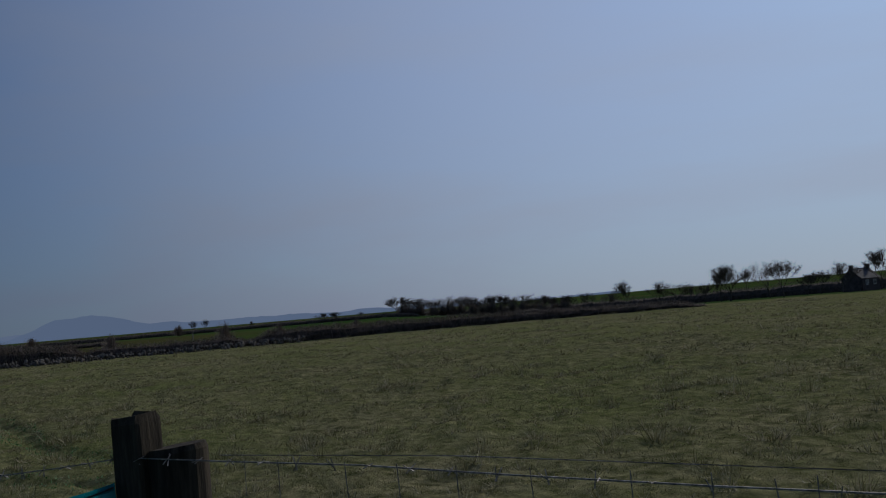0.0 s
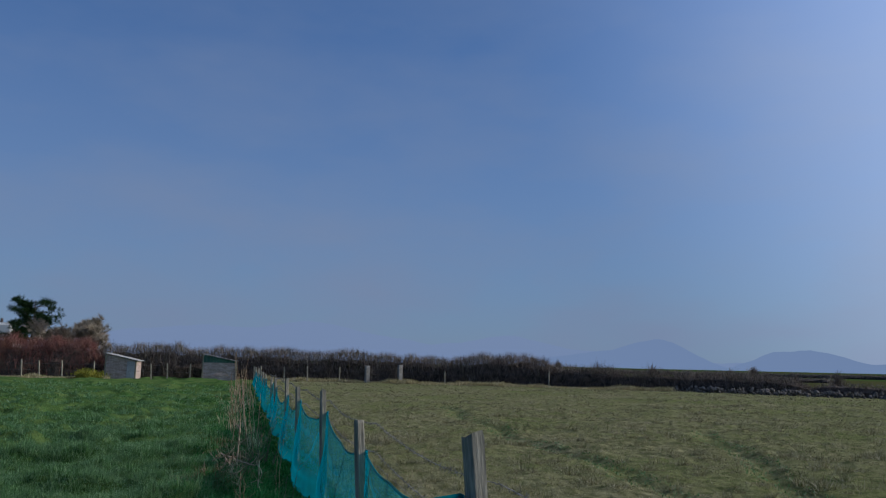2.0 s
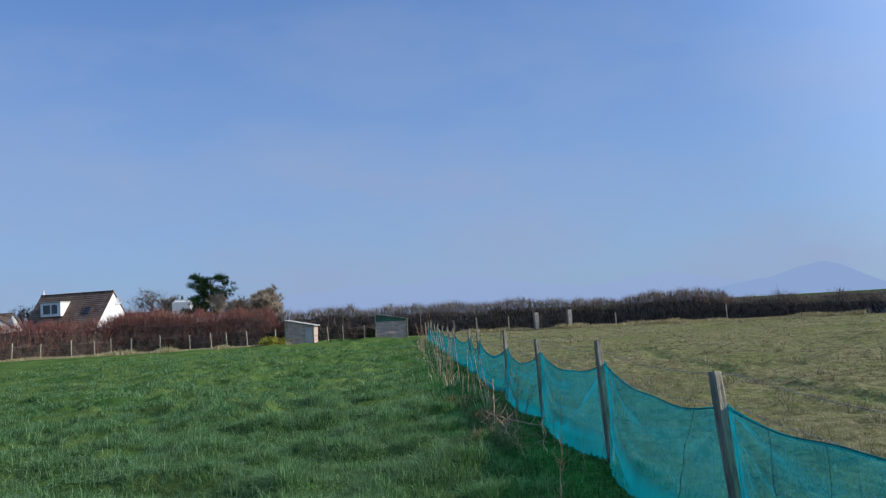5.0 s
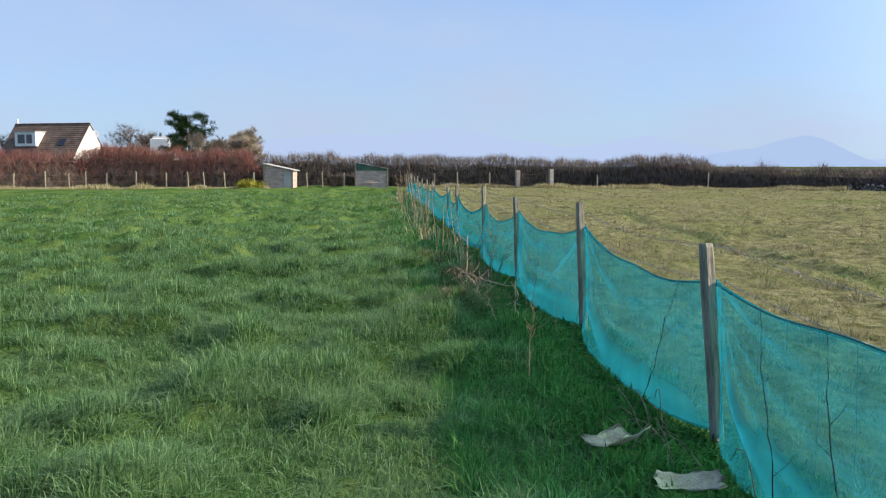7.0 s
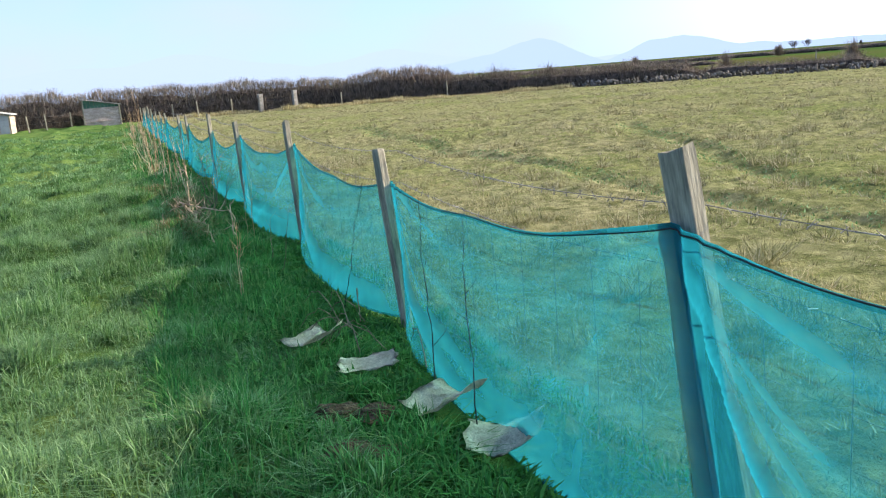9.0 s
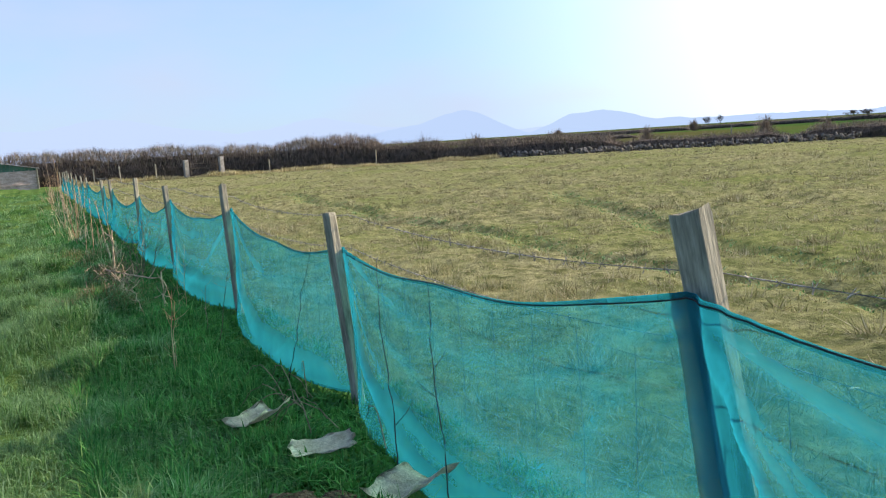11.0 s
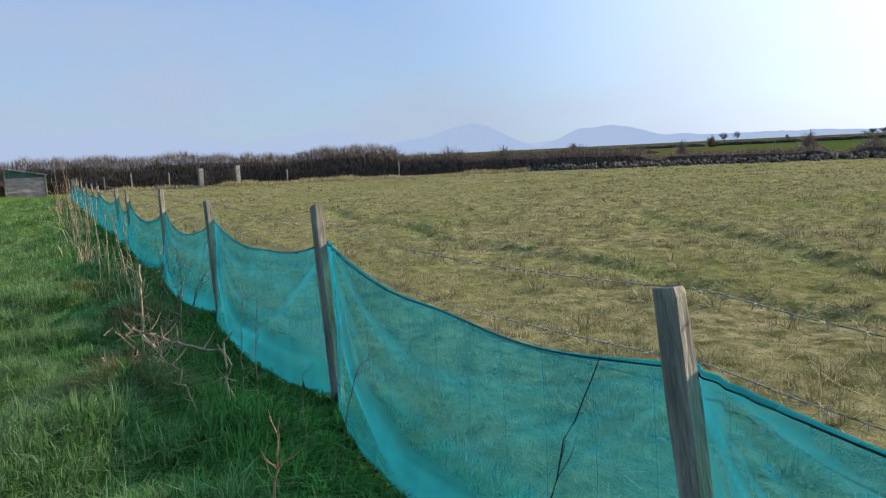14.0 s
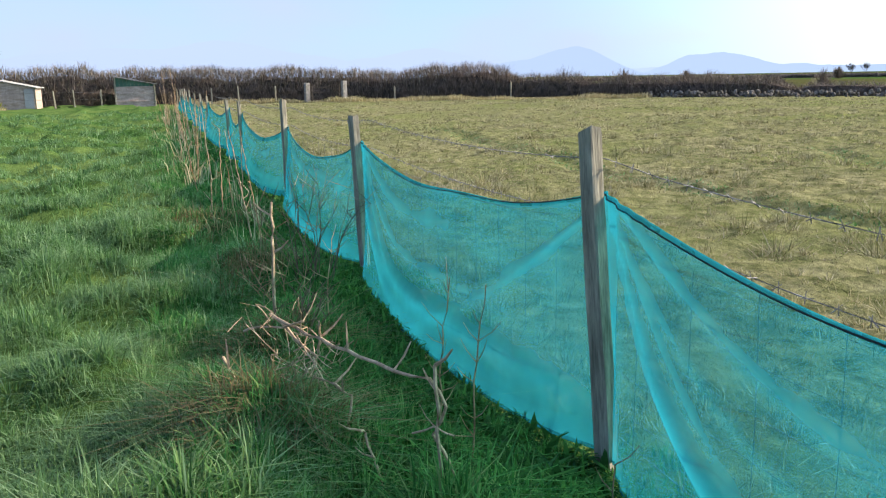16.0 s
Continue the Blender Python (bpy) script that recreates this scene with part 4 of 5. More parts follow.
# ---- gateposts, gate and stakes at the far side ----
for i, (x, y, h) in enumerate(((-62.6, 9.27, 1.2), (-62.2, 11.53, 1.28))):
    bm = post_mesh(h, 0.3, 0.28, 40 + i)
    p = part("gatepost", bm, STONE)
    p.matrix_basis = pose(x, y, 0, 0, 2 - 3 * i, 12)
    tagged(p, "rough pale stone gatepost at the field edge", "gatepost", "stone gateposts")
gate = empty("field_gate", pose(-62.4, 10.4, 0, 0, 0, 100), "dark timber bar gate between the stone posts", "gate")
for zz in (0.3, 0.6, 0.9):
    slab("bar", (1.9, 0.03, 0.035), BARK, gate, 0.005, (0, 0, zz))
for xx in (-0.9, 0.9):
    slab("stile", (0.07, 0.05, 1.1), BARK, gate, 0.005, (xx, 0, 0.02))

stake_fence = empty("stake_fence", pose(0, 0, 0), "thin timber stake fence in front of the hedges", "fence")
stakes = [(-62.6, -2.6 - 1.15 * i + 0.3 * math.sin(i * 5), 1.05 + 0.12 * math.sin(i * 3), 4 * math.sin(i * 7)) for i in range(3)]
stakes += [(-62.3 + 0.12 * i, -8.6 - 1.5 * i + 0.4 * math.sin(i * 5), 1.1 + 0.2 * math.sin(i * 3.1), 5 * math.sin(i * 7)) for i in range(20)]
stakes += [(-63.3, 2.0, 1.0, 3), (-63.2, 3.6, 1.0, -2), (-63.1, 5.2, 1.1, 14), (-63.0, 7.4, 1.05, 0), (-61.6, 14.6, 0.9, 0), (-58.6, 21.2, 1.05, 0), (-44.5, 39.4, 1.2, 0)]
for i, (x, y, h, t) in enumerate(stakes):
    p = part("stake", post_mesh(h, 0.075, 0.075, 60 + i), TIMBER, stake_fence)
    p.matrix_basis = pose(x, y, 0, t, 0, i * 11)
bm = bmesh.new()
for zz in (0.5, 0.9):
    tube(bm, [(-62.55, -2.6, zz), (-62.3, -8.6, zz), (-60.0, -37, zz)], [0.006] * 3, 4)
part("strand", bm, WIRE, stake_fence)

n = 9000
u = rng.uniform(0, 1, n)
P = np.stack([-61.7 + 2.0 * u + rng.normal(0, 0.35, n), -7.5 - 32 * u, 0 * u], -1)
m2 = 6000
v = rng.uniform(0, 1, m2)
Q = np.stack([-63.9 + 10 * v ** 1.6 + rng.normal(0, 0.3, m2), 2 + 26 * v, 0 * v], -1)
P = np.concatenate([P, Q])
tall = (0.15 + 0.35 * patch(P[:, 1], P[:, 1] * 0, 1.2) ** 2) * rng.uniform(0.5, 1.2, len(P))
tagged(blades("dry_grass", P, tall, np.full(len(P), 0.035), STRAW, 0.5), "bleached dry grass along the foot of the hedges", "grass", kind="stuff")

x, y, z = spot(98.55, 58.5)
n = 900
c = rng.normal(0, 1, (n, 3)) * np.array([0.35, 0.42, 0.15]) + np.array([x, y, 0.2])
c[:, 2] = np.abs(c[:, 2])
tagged(blades("yellow_bush", c, rng.uniform(0.1, 0.22, n), np.full(n, 0.06), YELLOW, 0.9), "low yellow-flowering bush beside the stakes", "bush")
x, y, z = spot(120.15, 57)
trough = slab("white_box", (0.45, 0.75, 0.5), WHITE, None, 0.03)
trough.matrix_basis = pose(x, y, 0, 0, 0, 25)
tagged(trough, "white plastic box standing on the grass", "box")

# rubble along the low bank
bm = bmesh.new()
r = random.Random(5)
for i in range(420):
    t = r.uniform(0, 1)
    x, y = -54.5 + 16.5 * t + r.uniform(-0.3, 0.3), 28.5 + 14.3 * t - 1.2 * math.sin(3.14 * t) + r.uniform(-0.3, 0.3)
    s = r.uniform(0.05, 0.13)
    m = Matrix.Translation((x, y, r.uniform(0.02, 0.34))) @ Euler((r.uniform(0, 3), r.uniform(0, 3), r.uniform(0, 3))).to_matrix().to_4x4() @ Matrix.Diagonal((s * 1.4, s, s * 0.8, 1))
    bmesh.ops.create_icosphere(bm, subdivisions=1, radius=1, matrix=m)
bank = part("stone_bank", bm, RUBBLE)
tagged(bank, "tumbled pale rubble stones along the hedge bank", "stones", kind="stuff")

# ---- houses ----


def roof_house(name, m, length, depth, eaves, ridge, wall_mat, roof_mat, label, courses=14, over=0.25):
    """Walls with gables and a pitched roof of tile courses; the ridge runs along local x, the front faces local -y."""
    ob = empty(name, m, label, "house")
    L, D = length / 2, depth / 2
    for sy in (-1, 1):
        slab("front_wall" if sy < 0 else "rear_wall", (length, 0.3, eaves), wall_mat, ob, 0, (0, sy * (D - 0.15), 0))
    for sx in (-1, 1):
        bm = bmesh.new()
        outline = [(-D, 0), (D, 0), (D, eaves), (0, ridge - 0.05), (-D, eaves)]
        a = [bm.verts.new((sx * (L + 0.003), y, z)) for y, z in outline]
        b = [bm.verts.new((sx * (L - 0.3), y, z)) for y, z in outline]
        bm.faces.new(a)
        bm.faces.new(b[::-1])
        for k in range(5):
            bm.faces.new((a[k], b[k], b[(k + 1) % 5], a[(k + 1) % 5]))
        bmesh.ops.recalc_face_normals(bm, faces=bm.faces[:])
        part("gable_wall", bm, wall_mat, ob)
    slope = (ridge - eaves) / D
    for sy in (-1, 1):
        bm = bmesh.new()
        profile = []
        for c in range(courses):
            for f, lift in ((c / courses, 0.07), ((c + 1) / courses, 0.025)):
                y = (D + over) * (1 - f)
                profile.append((y, ridge - slope * y + lift))
        profile += [(0.0, ridge - 0.08), (D + over, ridge - slope * (D + over) - 0.04)]
        ends = [[bm.verts.new((x, sy * y, z)) for y, z in profile] for x in (-L - 0.12, L + 0.12)]
        m_ = len(profile)
        for k in range(m_):
            bm.faces.new((ends[0][k], ends[1][k], ends[1][(k + 1) % m_], ends[0][(k + 1) % m_]))
        for e in ends:
            bm.faces.new(e)
        bmesh.ops.recalc_face_normals(bm, faces=bm.faces[:])
        part("roof", bm, roof_mat, ob)
    bm = bmesh.new()
    tube(bm, [(-L - 0.1, 0, ridge + 0.05), (L + 0.1, 0, ridge + 0.05)], [0.11, 0.11], 8)
    part("ridge_tiles", bm, roof_mat, ob)
    return ob


def window(parent, x, y, z, w, h, panes=2):
    fr = empty("window", pose(x, y, z), "", "")
    fr.parent = parent
    for xx in (-w / 2, w / 2):
        slab("frame", (0.1, 0.1, h), WHITE, fr, 0.01, (xx, 0, 0))
    for zz in (0, h - 0.1):
        slab("frame", (w - 0.1, 0.1, 0.1), WHITE, fr, 0.01, (0, 0.003, zz))
    for k in range(1, panes):
        slab("mullion", (0.08, 0.09, h - 0.2), WHITE, fr, 0.01, (-w / 2 + w * k / panes, 0, 0.1))
    slab("pane", (w - 0.1, 0.02, h - 0.2), GLASS, fr, 0, (0, 0.03, 0.1), "dark window glass")
    return fr


house = roof_house("house", pose(-116.68, -41.26, 0, 0, 0, 72), 10.7, 7.0, 2.5, 6.75, WHITE, TILE, "white rendered cottage with brown tiled roof and dormer", 18)
dormer = empty("dormer", pose(-1.85, -1.75, 4.05), "", "")
dormer.parent = house
slab("dormer_wall", (3.0, 2.2, 1.75), WHITE, dormer, 0.01, (0, 0.1, -0.1), "white dormer cheek")
slab("dormer_roof", (3.2, 2.6, 0.12), FELT, dormer, 0.02, (0, 0.15, 1.66))
slab("pane", (1.0, 0.04, 1.1), GLASS, dormer, 0, (-0.55, -1.03, 0.25), "dark window glass")
slab("pane", (0.8, 0.04, 1.1), GLASS, dormer, 0, (0.6, -1.03, 0.25), "dark window glass")
sl = slab("skylight", (0.85, 0.08, 1.1), GLASS, house, 0.02, (0, 0, 0), "dark tilted roof window")
sl.matrix_basis = pose(2.9, -2.35, 4.05, -40, 0, 0)
bm = bmesh.new()
tube(bm, [(-5.1, 0, 6.7), (-5.1, 0, 7.5)], [0.1, 0.09], 8)
part("flue", bm, WHITE, house, "short white flue pipe")
bm = bmesh.new()
bmesh.ops.create_uvsphere(bm, u_segments=16, v_segments=6, radius=0.5)
for v in bm.verts:
    v.co.z = 0.12 * (v.co.x ** 2 + v.co.y ** 2) * 4 + 0.03 * (v.co.z > 0)
dish = part("satellite_dish", bm, WHITE, house, "white satellite dish on the gable")
dish.matrix_basis = pose(5.65, 0.6, 5.4, 70, 0, 20)

annex = roof_house("bungalow", pose(-117.5, -31.0, 0, 0, 0, 90), 9.5, 6.0, 2.4, 3.75, WHITE, TILE, "low rendered bungalow with brown tiled roof", 10)
bm = bmesh.new()
box(bm, -1.15, 1.15, -0.7, 0.7, 2.7, 4.95)
bmesh.ops.bevel(bm, geom=[e for e in bm.edges if all(v.co.z > 4 for v in e.verts)], offset=0.28, segments=3, affect="EDGES")
chim = part("chimney", bm, WHITE, annex, "broad white rendered chimney with rounded shoulders")
chim.matrix_basis = pose(3.4, -2.2, 0.25)
bm = bmesh.new()
tube(bm, [(0, 0, 4.9), (0, 0, 5.45)], [0.16, 0.13], 10)
pot = part("chimney_pot", bm, DARKWALL, chim)

barn = roof_house("barn", pose(-101.7, -46.4, 0, 0, 0, 37), 9.0, 5.2, 2.5, 4.15, GREYWALL, SLATE, "grey rendered barn with dark slate roof", 12)
shop = roof_house("outbuilding", pose(-119, -54.5, 0, 0, 0, 92), 8.0, 7.0, 2.6, 4.7, GREYWALL, TILE, "low outbuilding with a brown tiled roof", 12)

x, y, z = spot(5.5, 236)
farm = roof_house("farmhouse", pose(x, y, z, 0, 0, 62), 7.4, 5.4, 3.3, 5.6, DARKWALL, SLATE, "dark stone farmhouse with slate roof and two chimneys", 12)
for xx in (-3.2, 3.2):
    slab("chimney", (0.8, 0.75, 1.4), DARKWALL, farm, 0.04, (xx, 0, 5.1))
for xx in (-1.5, 1.5):
    window(farm, xx, -2.72, 1.5, 1.0, 1.2)

for yaw, elev in ((118.95, 2.73), (116.7, 2.85)):
    x, y, z = spot(yaw, 128)
    h = 1.5 + 128 * math.tan(radians(elev))
    pole = empty("utility_pole", pose(x, y, 0), "tall grey timber utility pole behind the hedge", "pole", "utility poles")
    bm = bmesh.new()
    tube(bm, [(0, 0, -0.5), (0, 0, h)], [0.19, 0.14], 10)
    part("pole", bm, TIMBER, pole)
    slab("insulator_bar", (0.5, 0.1, 0.1), TIMBER, pole, 0.01, (0, 0, h - 0.35))

# ---- mountains ----


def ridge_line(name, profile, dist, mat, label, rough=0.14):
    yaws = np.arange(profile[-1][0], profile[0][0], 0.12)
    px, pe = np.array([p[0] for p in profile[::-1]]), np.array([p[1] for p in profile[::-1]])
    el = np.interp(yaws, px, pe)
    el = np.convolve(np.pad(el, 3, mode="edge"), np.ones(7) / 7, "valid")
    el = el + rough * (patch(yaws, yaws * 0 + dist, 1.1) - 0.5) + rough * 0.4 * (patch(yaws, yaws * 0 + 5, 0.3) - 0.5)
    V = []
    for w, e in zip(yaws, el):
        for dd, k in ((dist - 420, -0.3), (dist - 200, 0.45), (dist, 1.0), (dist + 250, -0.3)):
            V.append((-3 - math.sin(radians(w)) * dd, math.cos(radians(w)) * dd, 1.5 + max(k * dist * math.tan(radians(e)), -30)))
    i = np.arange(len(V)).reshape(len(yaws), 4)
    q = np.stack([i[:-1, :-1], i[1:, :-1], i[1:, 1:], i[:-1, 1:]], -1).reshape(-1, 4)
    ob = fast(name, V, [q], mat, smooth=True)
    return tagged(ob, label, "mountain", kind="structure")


# the fells glow evenly; haze is in their colour, paler for the farthest
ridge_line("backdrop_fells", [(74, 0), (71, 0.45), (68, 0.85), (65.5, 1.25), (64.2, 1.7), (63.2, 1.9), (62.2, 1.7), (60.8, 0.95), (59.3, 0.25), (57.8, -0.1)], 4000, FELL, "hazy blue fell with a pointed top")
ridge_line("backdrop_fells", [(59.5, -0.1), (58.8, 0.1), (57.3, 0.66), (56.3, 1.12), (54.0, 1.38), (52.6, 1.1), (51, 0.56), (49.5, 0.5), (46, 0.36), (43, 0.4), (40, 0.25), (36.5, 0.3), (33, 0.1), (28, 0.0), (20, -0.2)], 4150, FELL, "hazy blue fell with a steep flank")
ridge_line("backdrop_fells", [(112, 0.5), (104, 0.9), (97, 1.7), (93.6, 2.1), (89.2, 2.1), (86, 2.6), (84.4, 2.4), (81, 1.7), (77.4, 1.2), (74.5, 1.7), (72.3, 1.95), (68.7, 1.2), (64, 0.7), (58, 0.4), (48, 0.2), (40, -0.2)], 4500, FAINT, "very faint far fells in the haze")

# ---- growth along the fence ----


def stem(name, pts, r0, r1, mat, label, category="stem", side_twigs=0, seed=0, group=""):
    """A crooked stem with a few short side twigs."""
    r = random.Random(seed)
    pts = [Vector(p) for p in pts]
    fine = []
    for a, b in zip(pts, pts[1:]):
        n = max(2, int((b - a).length / 0.06))
        for k in range(n):
            fine.append(a.lerp(b, k / n) + Vector((r.uniform(-1, 1), r.uniform(-1, 1), r.uniform(-1, 1))) * 0.005)
    fine.append(pts[-1])
    bm = bmesh.new()
    m = len(fine)
    tube(bm, fine, [r0 + (r1 - r0) * i / (m - 1) for i in range(m)], 6)
    for _ in range(side_twigs):
        i = r.randrange(m // 4, m)
        d = Vector((r.uniform(-1, 1), r.uniform(-1, 1), r.uniform(0.1, 1))).normalized() * r.uniform(0.04, 0.12)
        tube(bm, [fine[i], fine[i] + d * 0.6, fine[i] + d + Vector((0, 0, 0.015))], [r1 * 1.1, r1 * 0.8, r1 * 0.4], 4)
    return tagged(part(name, bm, mat), label, category, group)


whip = "thin dark sapling whip leaning against the netting"
for i, (a, b) in enumerate((((-6.62, 1.22, -0.02), (-7.33, 1.46, 0.86)), ((-6.05, 1.18, -0.02), (-6.75, 1.46, 0.84)), ((-8.6, 1.3, 0.0), (-8.27, 1.42, 0.86)), ((-9.85, 1.12, 0), (-9.6, 1.2, 0.6)), ((-10.15, 1.1, 0), (-10.3, 1.15, 0.42)))):
    a, b = Vector(a), Vector(b)
    stem("sapling", [a, a.lerp(b, 0.35) + Vector((0.02, 0, 0)), a.lerp(b, 0.7) - Vector((0.03, 0, 0)), b], 0.0036, 0.0016, CORD if i < 3 else TWIG, whip, "sapling", 2 if i < 3 else 4, i, "saplings along the netting")
for i, (x, y, h) in enumerate(((-11.5, 1.1, 0.64), (-11.2, 1.12, 0.68), (-9.3, 0.75, 0.5), (-9.15, 0.72, 0.6), (-12.9, 0.95, 0.55))):
    stem("stalk", [(x, y, 0), (x + 0.02, y, h * 0.5), (x + 0.08, y + 0.02, h)], 0.004, 0.002, CANE, "slender upright budding stalk in the grass", "stalk", 10, 30 + i, "stalks along the netting")

br = random.Random(12)
for i in range(11):
    x, y = -7.75 + br.uniform(-0.45, 0.75), 1.22 + br.uniform(-0.15, 0.12)
    a, far_ = br.uniform(2.6, 5.6), br.uniform(0.3, 0.6)
    pts = [(x + math.cos(a) * far_ * k / 4, y + 0.7 * math.sin(a) * far_ * k / 4, float(height(x, y)) + 0.24 * math.sin(math.pi * (0.08 + 0.8 * k / 4)) * (0.6 + 0.4 * far_)) for k in range(5)]
    stem("bramble_stem", pts, 0.0035, 0.002, TWIG, "thin arching bramble stem among the weeds", "bramble", 0, 400 + i, "bramble stems by the matting")

dead = empty("dead_bramble", pose(-11.6, 0.75, 0.03), "bleached crooked dead stems tangled above the grass", "dead plant")
r = random.Random(9)


def limb(pts, r0, r1, seed):
    ob = stem("stem", [Vector(p) - Vector((-11.6, 0.75, 0)) for p in pts], r0 * 0.9, r1 * 0.85, DEADWOOD, "", "", 2, seed)
    for key in ("label", "category", "group"):
        if key in ob:
            del ob[key]
    ob.parent = dead


limb([(-11.82, 0.53, 0.43), (-11.7, 0.57, 0.43), (-11.55, 0.63, 0.42), (-11.42, 0.7, 0.41), (-11.28, 0.75, 0.41), (-11.12, 0.83, 0.4), (-10.98, 0.9, 0.41), (-10.93, 0.94, 0.33), (-10.96, 0.9, 0.24), (-10.9, 0.95, 0.13), (-10.9, 0.92, 0.0)], 0.0075, 0.006, 1)
limb([(-11.75, 0.55, 0.43), (-11.62, 0.6, 0.38), (-11.56, 0.66, 0.33), (-11.52, 0.63, 0.28), (-11.42, 0.69, 0.27), (-11.34, 0.74, 0.25), (-11.31, 0.71, 0.17), (-11.31, 0.73, 0.0)], 0.0065, 0.0055, 2)
limb([(-11.62, 0.6, 0.4), (-11.54, 0.65, 0.3), (-11.5, 0.69, 0.2), (-11.48, 0.68, 0.05)], 0.004, 0.003, 3)
limb([(-10.89, 0.91, 0.0), (-10.92, 0.91, 0.2), (-10.95, 0.91, 0.46)], 0.0085, 0.0075, 4)
limb([(-10.98, 0.84, 0.24), (-10.93, 0.9, 0.27), (-10.9, 0.95, 0.25)], 0.004, 0.003, 5)
limb([(-11.95, 0.44, 0.34), (-11.85, 0.49, 0.38), (-11.7, 0.56, 0.41), (-11.58, 0.62, 0.46)], 0.006, 0.004, 6)
limb([(-10.98, 0.77, 0.0), (-11.1, 0.75, 0.13), (-11.14, 0.73, 0.2), (-11.1, 0.71, 0.22)], 0.006, 0.004, 7)
limb([(-11.74, 0.42, 0.1), (-11.8, 0.39, 0.2), (-11.87, 0.35, 0.27)], 0.010, 0.008, 8)
limb([(-11.52, 0.66, 0.36), (-11.5, 0.67, 0.42), (-11.48, 0.66, 0.47)], 0.006, 0.006, 9)
limb([(-13.08, 0.7, 0.0), (-13.1, 0.71, 0.35), (-13.13, 0.72, 0.68)], 0.011, 0.009, 10)

rr = random.Random(33)
for i in range(22):
    p = Vector((-11.66 + rr.uniform(-0.16, 0.2), 0.6 + rr.uniform(-0.1, 0.1), rr.uniform(0.12, 0.42)))
    pts = [p]
    for q in range(5):
        pts.append(pts[-1] + Vector((rr.uniform(-0.08, 0.1), rr.uniform(-0.07, 0.07), rr.uniform(-0.08, 0.07))))
        pts[-1].z = max(pts[-1].z, 0.0)
    limb([tuple(c) for c in pts], 0.003, 0.0015, 300 + i)

for i, (x, y, h, n, mat) in enumerate(((-13.9, 1.04, 0.8, 16, TWIG), (-13.6, 0.78, 0.3, 8, CANE), (-12.75, 0.74, 0.35, 10, TWIG))):
    r = random.Random(70 + i)
    bm = bmesh.new()
    for k in range(n):
        a, p = r.uniform(0, 6.28), Vector((r.uniform(-0.08, 0.08), r.uniform(-0.08, 0.08), -0.02))
        d = Vector((math.cos(a) * 0.35, math.sin(a) * 0.35, 1)).normalized()
        pts = [p]
        for q in range(6):
            d = (d + Vector((r.uniform(-1, 1), r.uniform(-1, 1), r.uniform(-0.2, 0.5))) * 0.35).normalized()
            pts.append(pts[-1] + d * h / 5.5)
        tube(bm, pts, [0.0055 * (1 - 0.13 * q) for q in range(7)], 4)
        for q in (3, 4, 5):
            e = Vector((r.uniform(-1, 1), r.uniform(-1, 1), r.uniform(0.2, 1))).normalized() * 0.16
            tube(bm, [pts[q], pts[q] + e * 0.5, pts[q] + e], [0.003, 0.0022, 0.0012], 3)
    sh = part("bare_shrub", bm, mat)
    sh.matrix_basis = pose(x, y, 0)
    tagged(sh, "small leafless twiggy shrub before the netting", "shrub", "bare shrubs along the fence")

cane_group = "canes along the fence"
r = random.Random(21)
for i in range(46):
    x = -15.5 - 30 * (i / 46) ** 1.15 + r.uniform(-0.4, 0.4)
    y, h = r.uniform(0.5, 1.05), r.uniform(0.5, 1.25)
    if i in (20, 30, 38):
        h = 1.7
    lean = Vector((r.uniform(-0.25, 0.25), r.uniform(-0.22, 0.1), 1)) * h
    p = Vector((x, y, -0.03))
    stem("cane", [p, p + lean * 0.5, p + lean], 0.007, 0.004, CANE if i % 3 else DEADWOOD, "dry upright cane in the long grass by the fence", "cane", 4, 200 + i, cane_group)
P, d = scatter(30, -46, -15.5, 0.5, 1.0, 14.0)
tagged(tufts("dead_stalks", P, d, 12, 0.38 * rng.uniform(0.5, 1.3, len(P)), 0.006, STRAW, 0.07, 0.35), "straw coloured dead stalks along the fence foot", "grass", kind="stuff")

# ---- scraps and soil below the netting ----


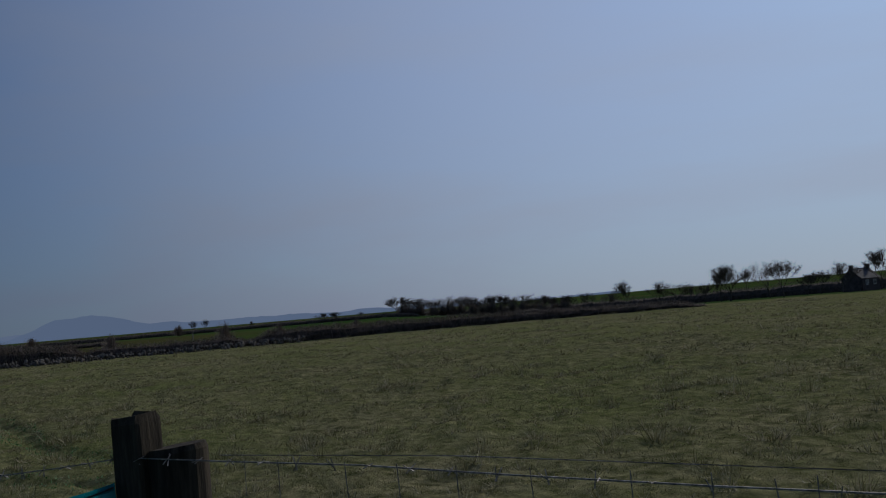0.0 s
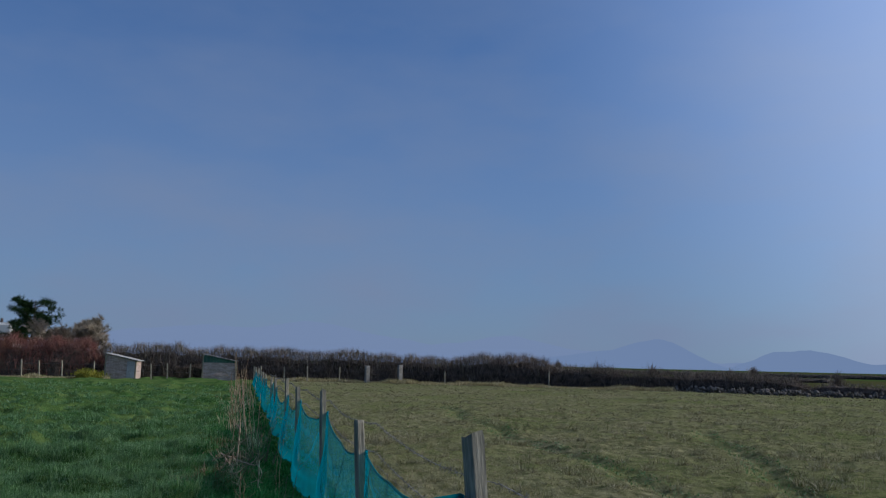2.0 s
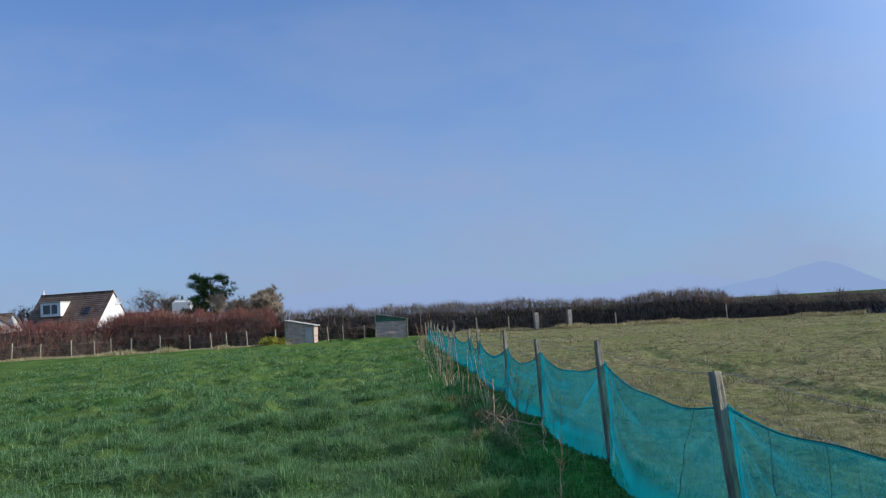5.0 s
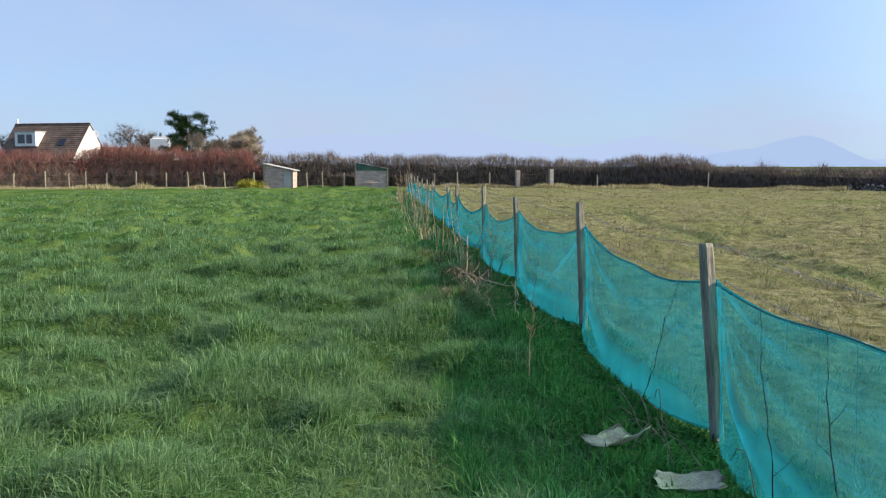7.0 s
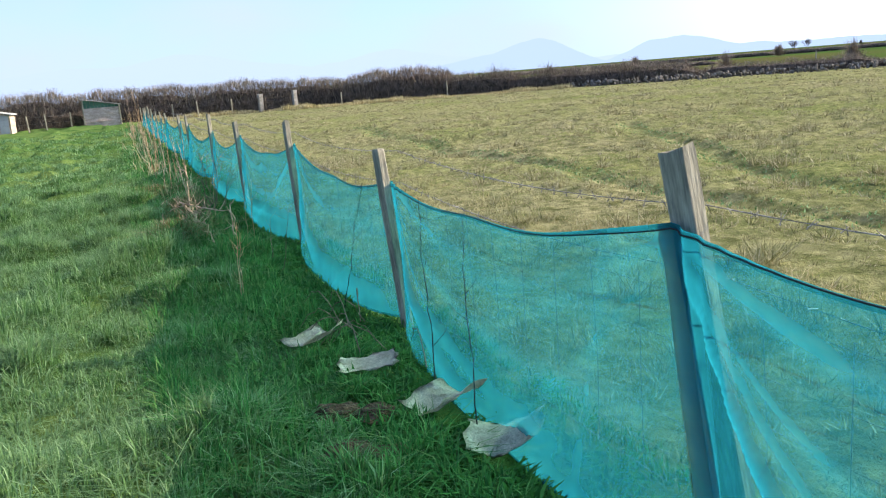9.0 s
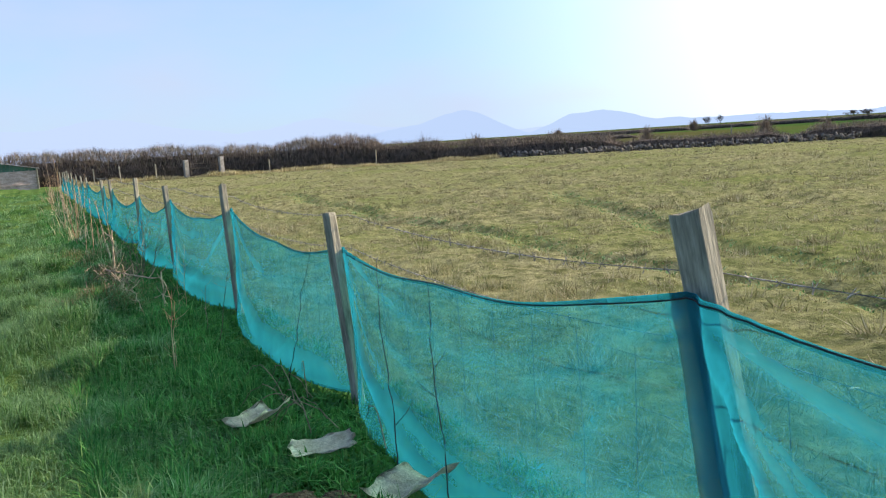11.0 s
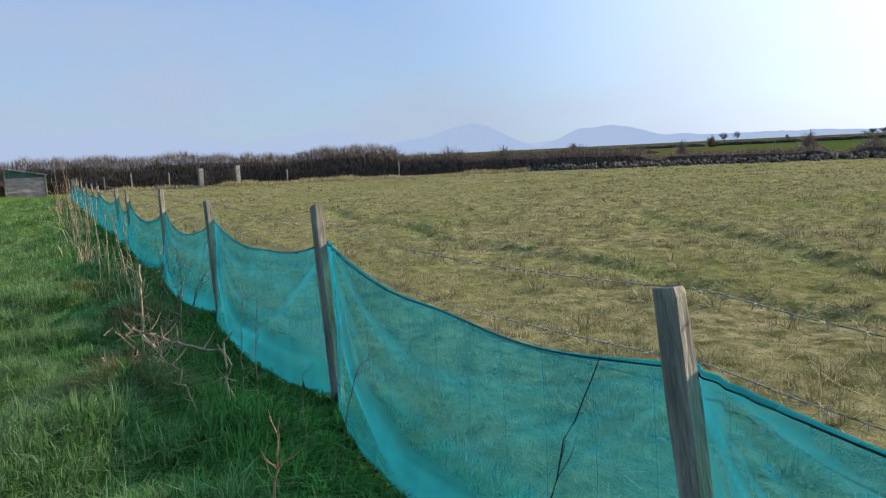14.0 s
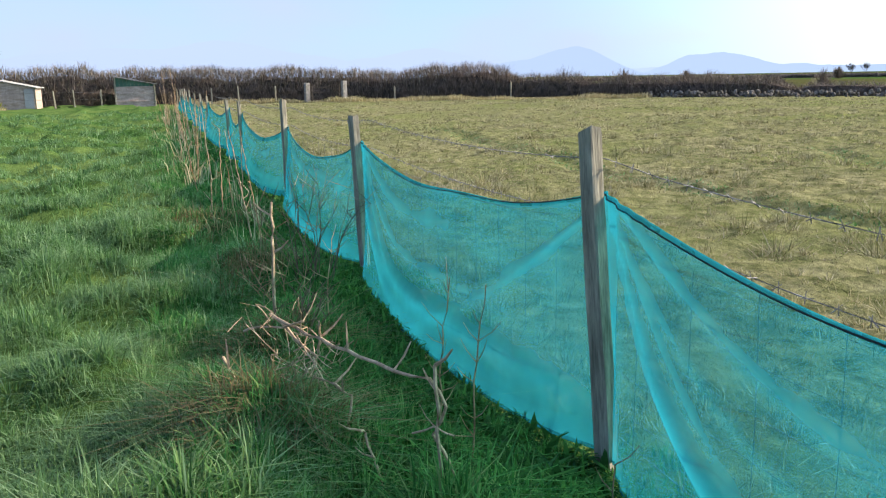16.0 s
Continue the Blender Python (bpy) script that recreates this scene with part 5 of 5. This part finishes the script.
def scrap(x, y, w, d, turn, up, seed):
    """A stiff curled square of old sacking."""
    r = random.Random(seed)
    bm = bmesh.new()
    n = 9
    V = [[bm.verts.new(((i / (n - 1) - 0.5) * w * (1 + 0.08 * math.sin(j * 1.3 + seed)), (j / (n - 1) - 0.5) * d * (1 + 0.1 * math.sin(i + seed)),
                        0.05 + up * abs(i / (n - 1) - 0.5 + 0.15) ** 1.6 * 2 + 0.10 * up * math.sin(j * 0.9 + seed) + 0.006 * math.sin(i * 2.1 + j * 1.7 + seed) + r.uniform(-0.002, 0.002))) for j in range(n)] for i in range(n)]
    for i in range(n - 1):
        for j in range(n - 1):
            bm.faces.new((V[i][j], V[i + 1][j], V[i + 1][j + 1], V[i][j + 1]))
    bmesh.ops.solidify(bm, geom=bm.faces[:], thickness=0.014)
    for f in bm.faces:
        f.smooth = True
    ob = part("matting_square", bm, SACK)
    ob.matrix_basis = pose(x, y, float(height(x, y)) + 0.02, 6, 0, turn)
    return tagged(ob, "curled pale square of weed matting lying in grass", "matting", "matting squares")


scrap(-7.72, 0.93, 0.25, 0.24, 30, 0.09, 1)
scrap(-7.05, 1.04, 0.28, 0.17, 75, 0.03, 2)
scrap(-6.42, 1.2, 0.3, 0.26, 20, 0.11, 3)
scrap(-6.03, 1.29, 0.29, 0.25, 60, 0.09, 4)

for i, (x, y, s) in enumerate(((-6.62, 0.78, 0.13), (-6.22, 0.72, 0.13), (-6.12, 0.84, 0.12), (-6.5, 0.92, 0.11))):
    bm = bmesh.new()
    bmesh.ops.create_icosphere(bm, subdivisions=4, radius=s * 0.7)
    for v in bm.verts:
        k = 1 + 0.45 * noise.noise(v.co * 14 + Vector((i, 0, 0))) + 0.3 * noise.noise(v.co * 40 + Vector((0, i, 0)))
        v.co = Vector((v.co.x * k, v.co.y * k, v.co.z * 0.4 * k))
    ob = part("soil_mound", bm, SOIL)
    ob.matrix_basis = pose(x, y, float(height(x, y)) + 0.025)
    tagged(ob, "small heap of bare brown soil in the grass", "soil", "soil heaps")
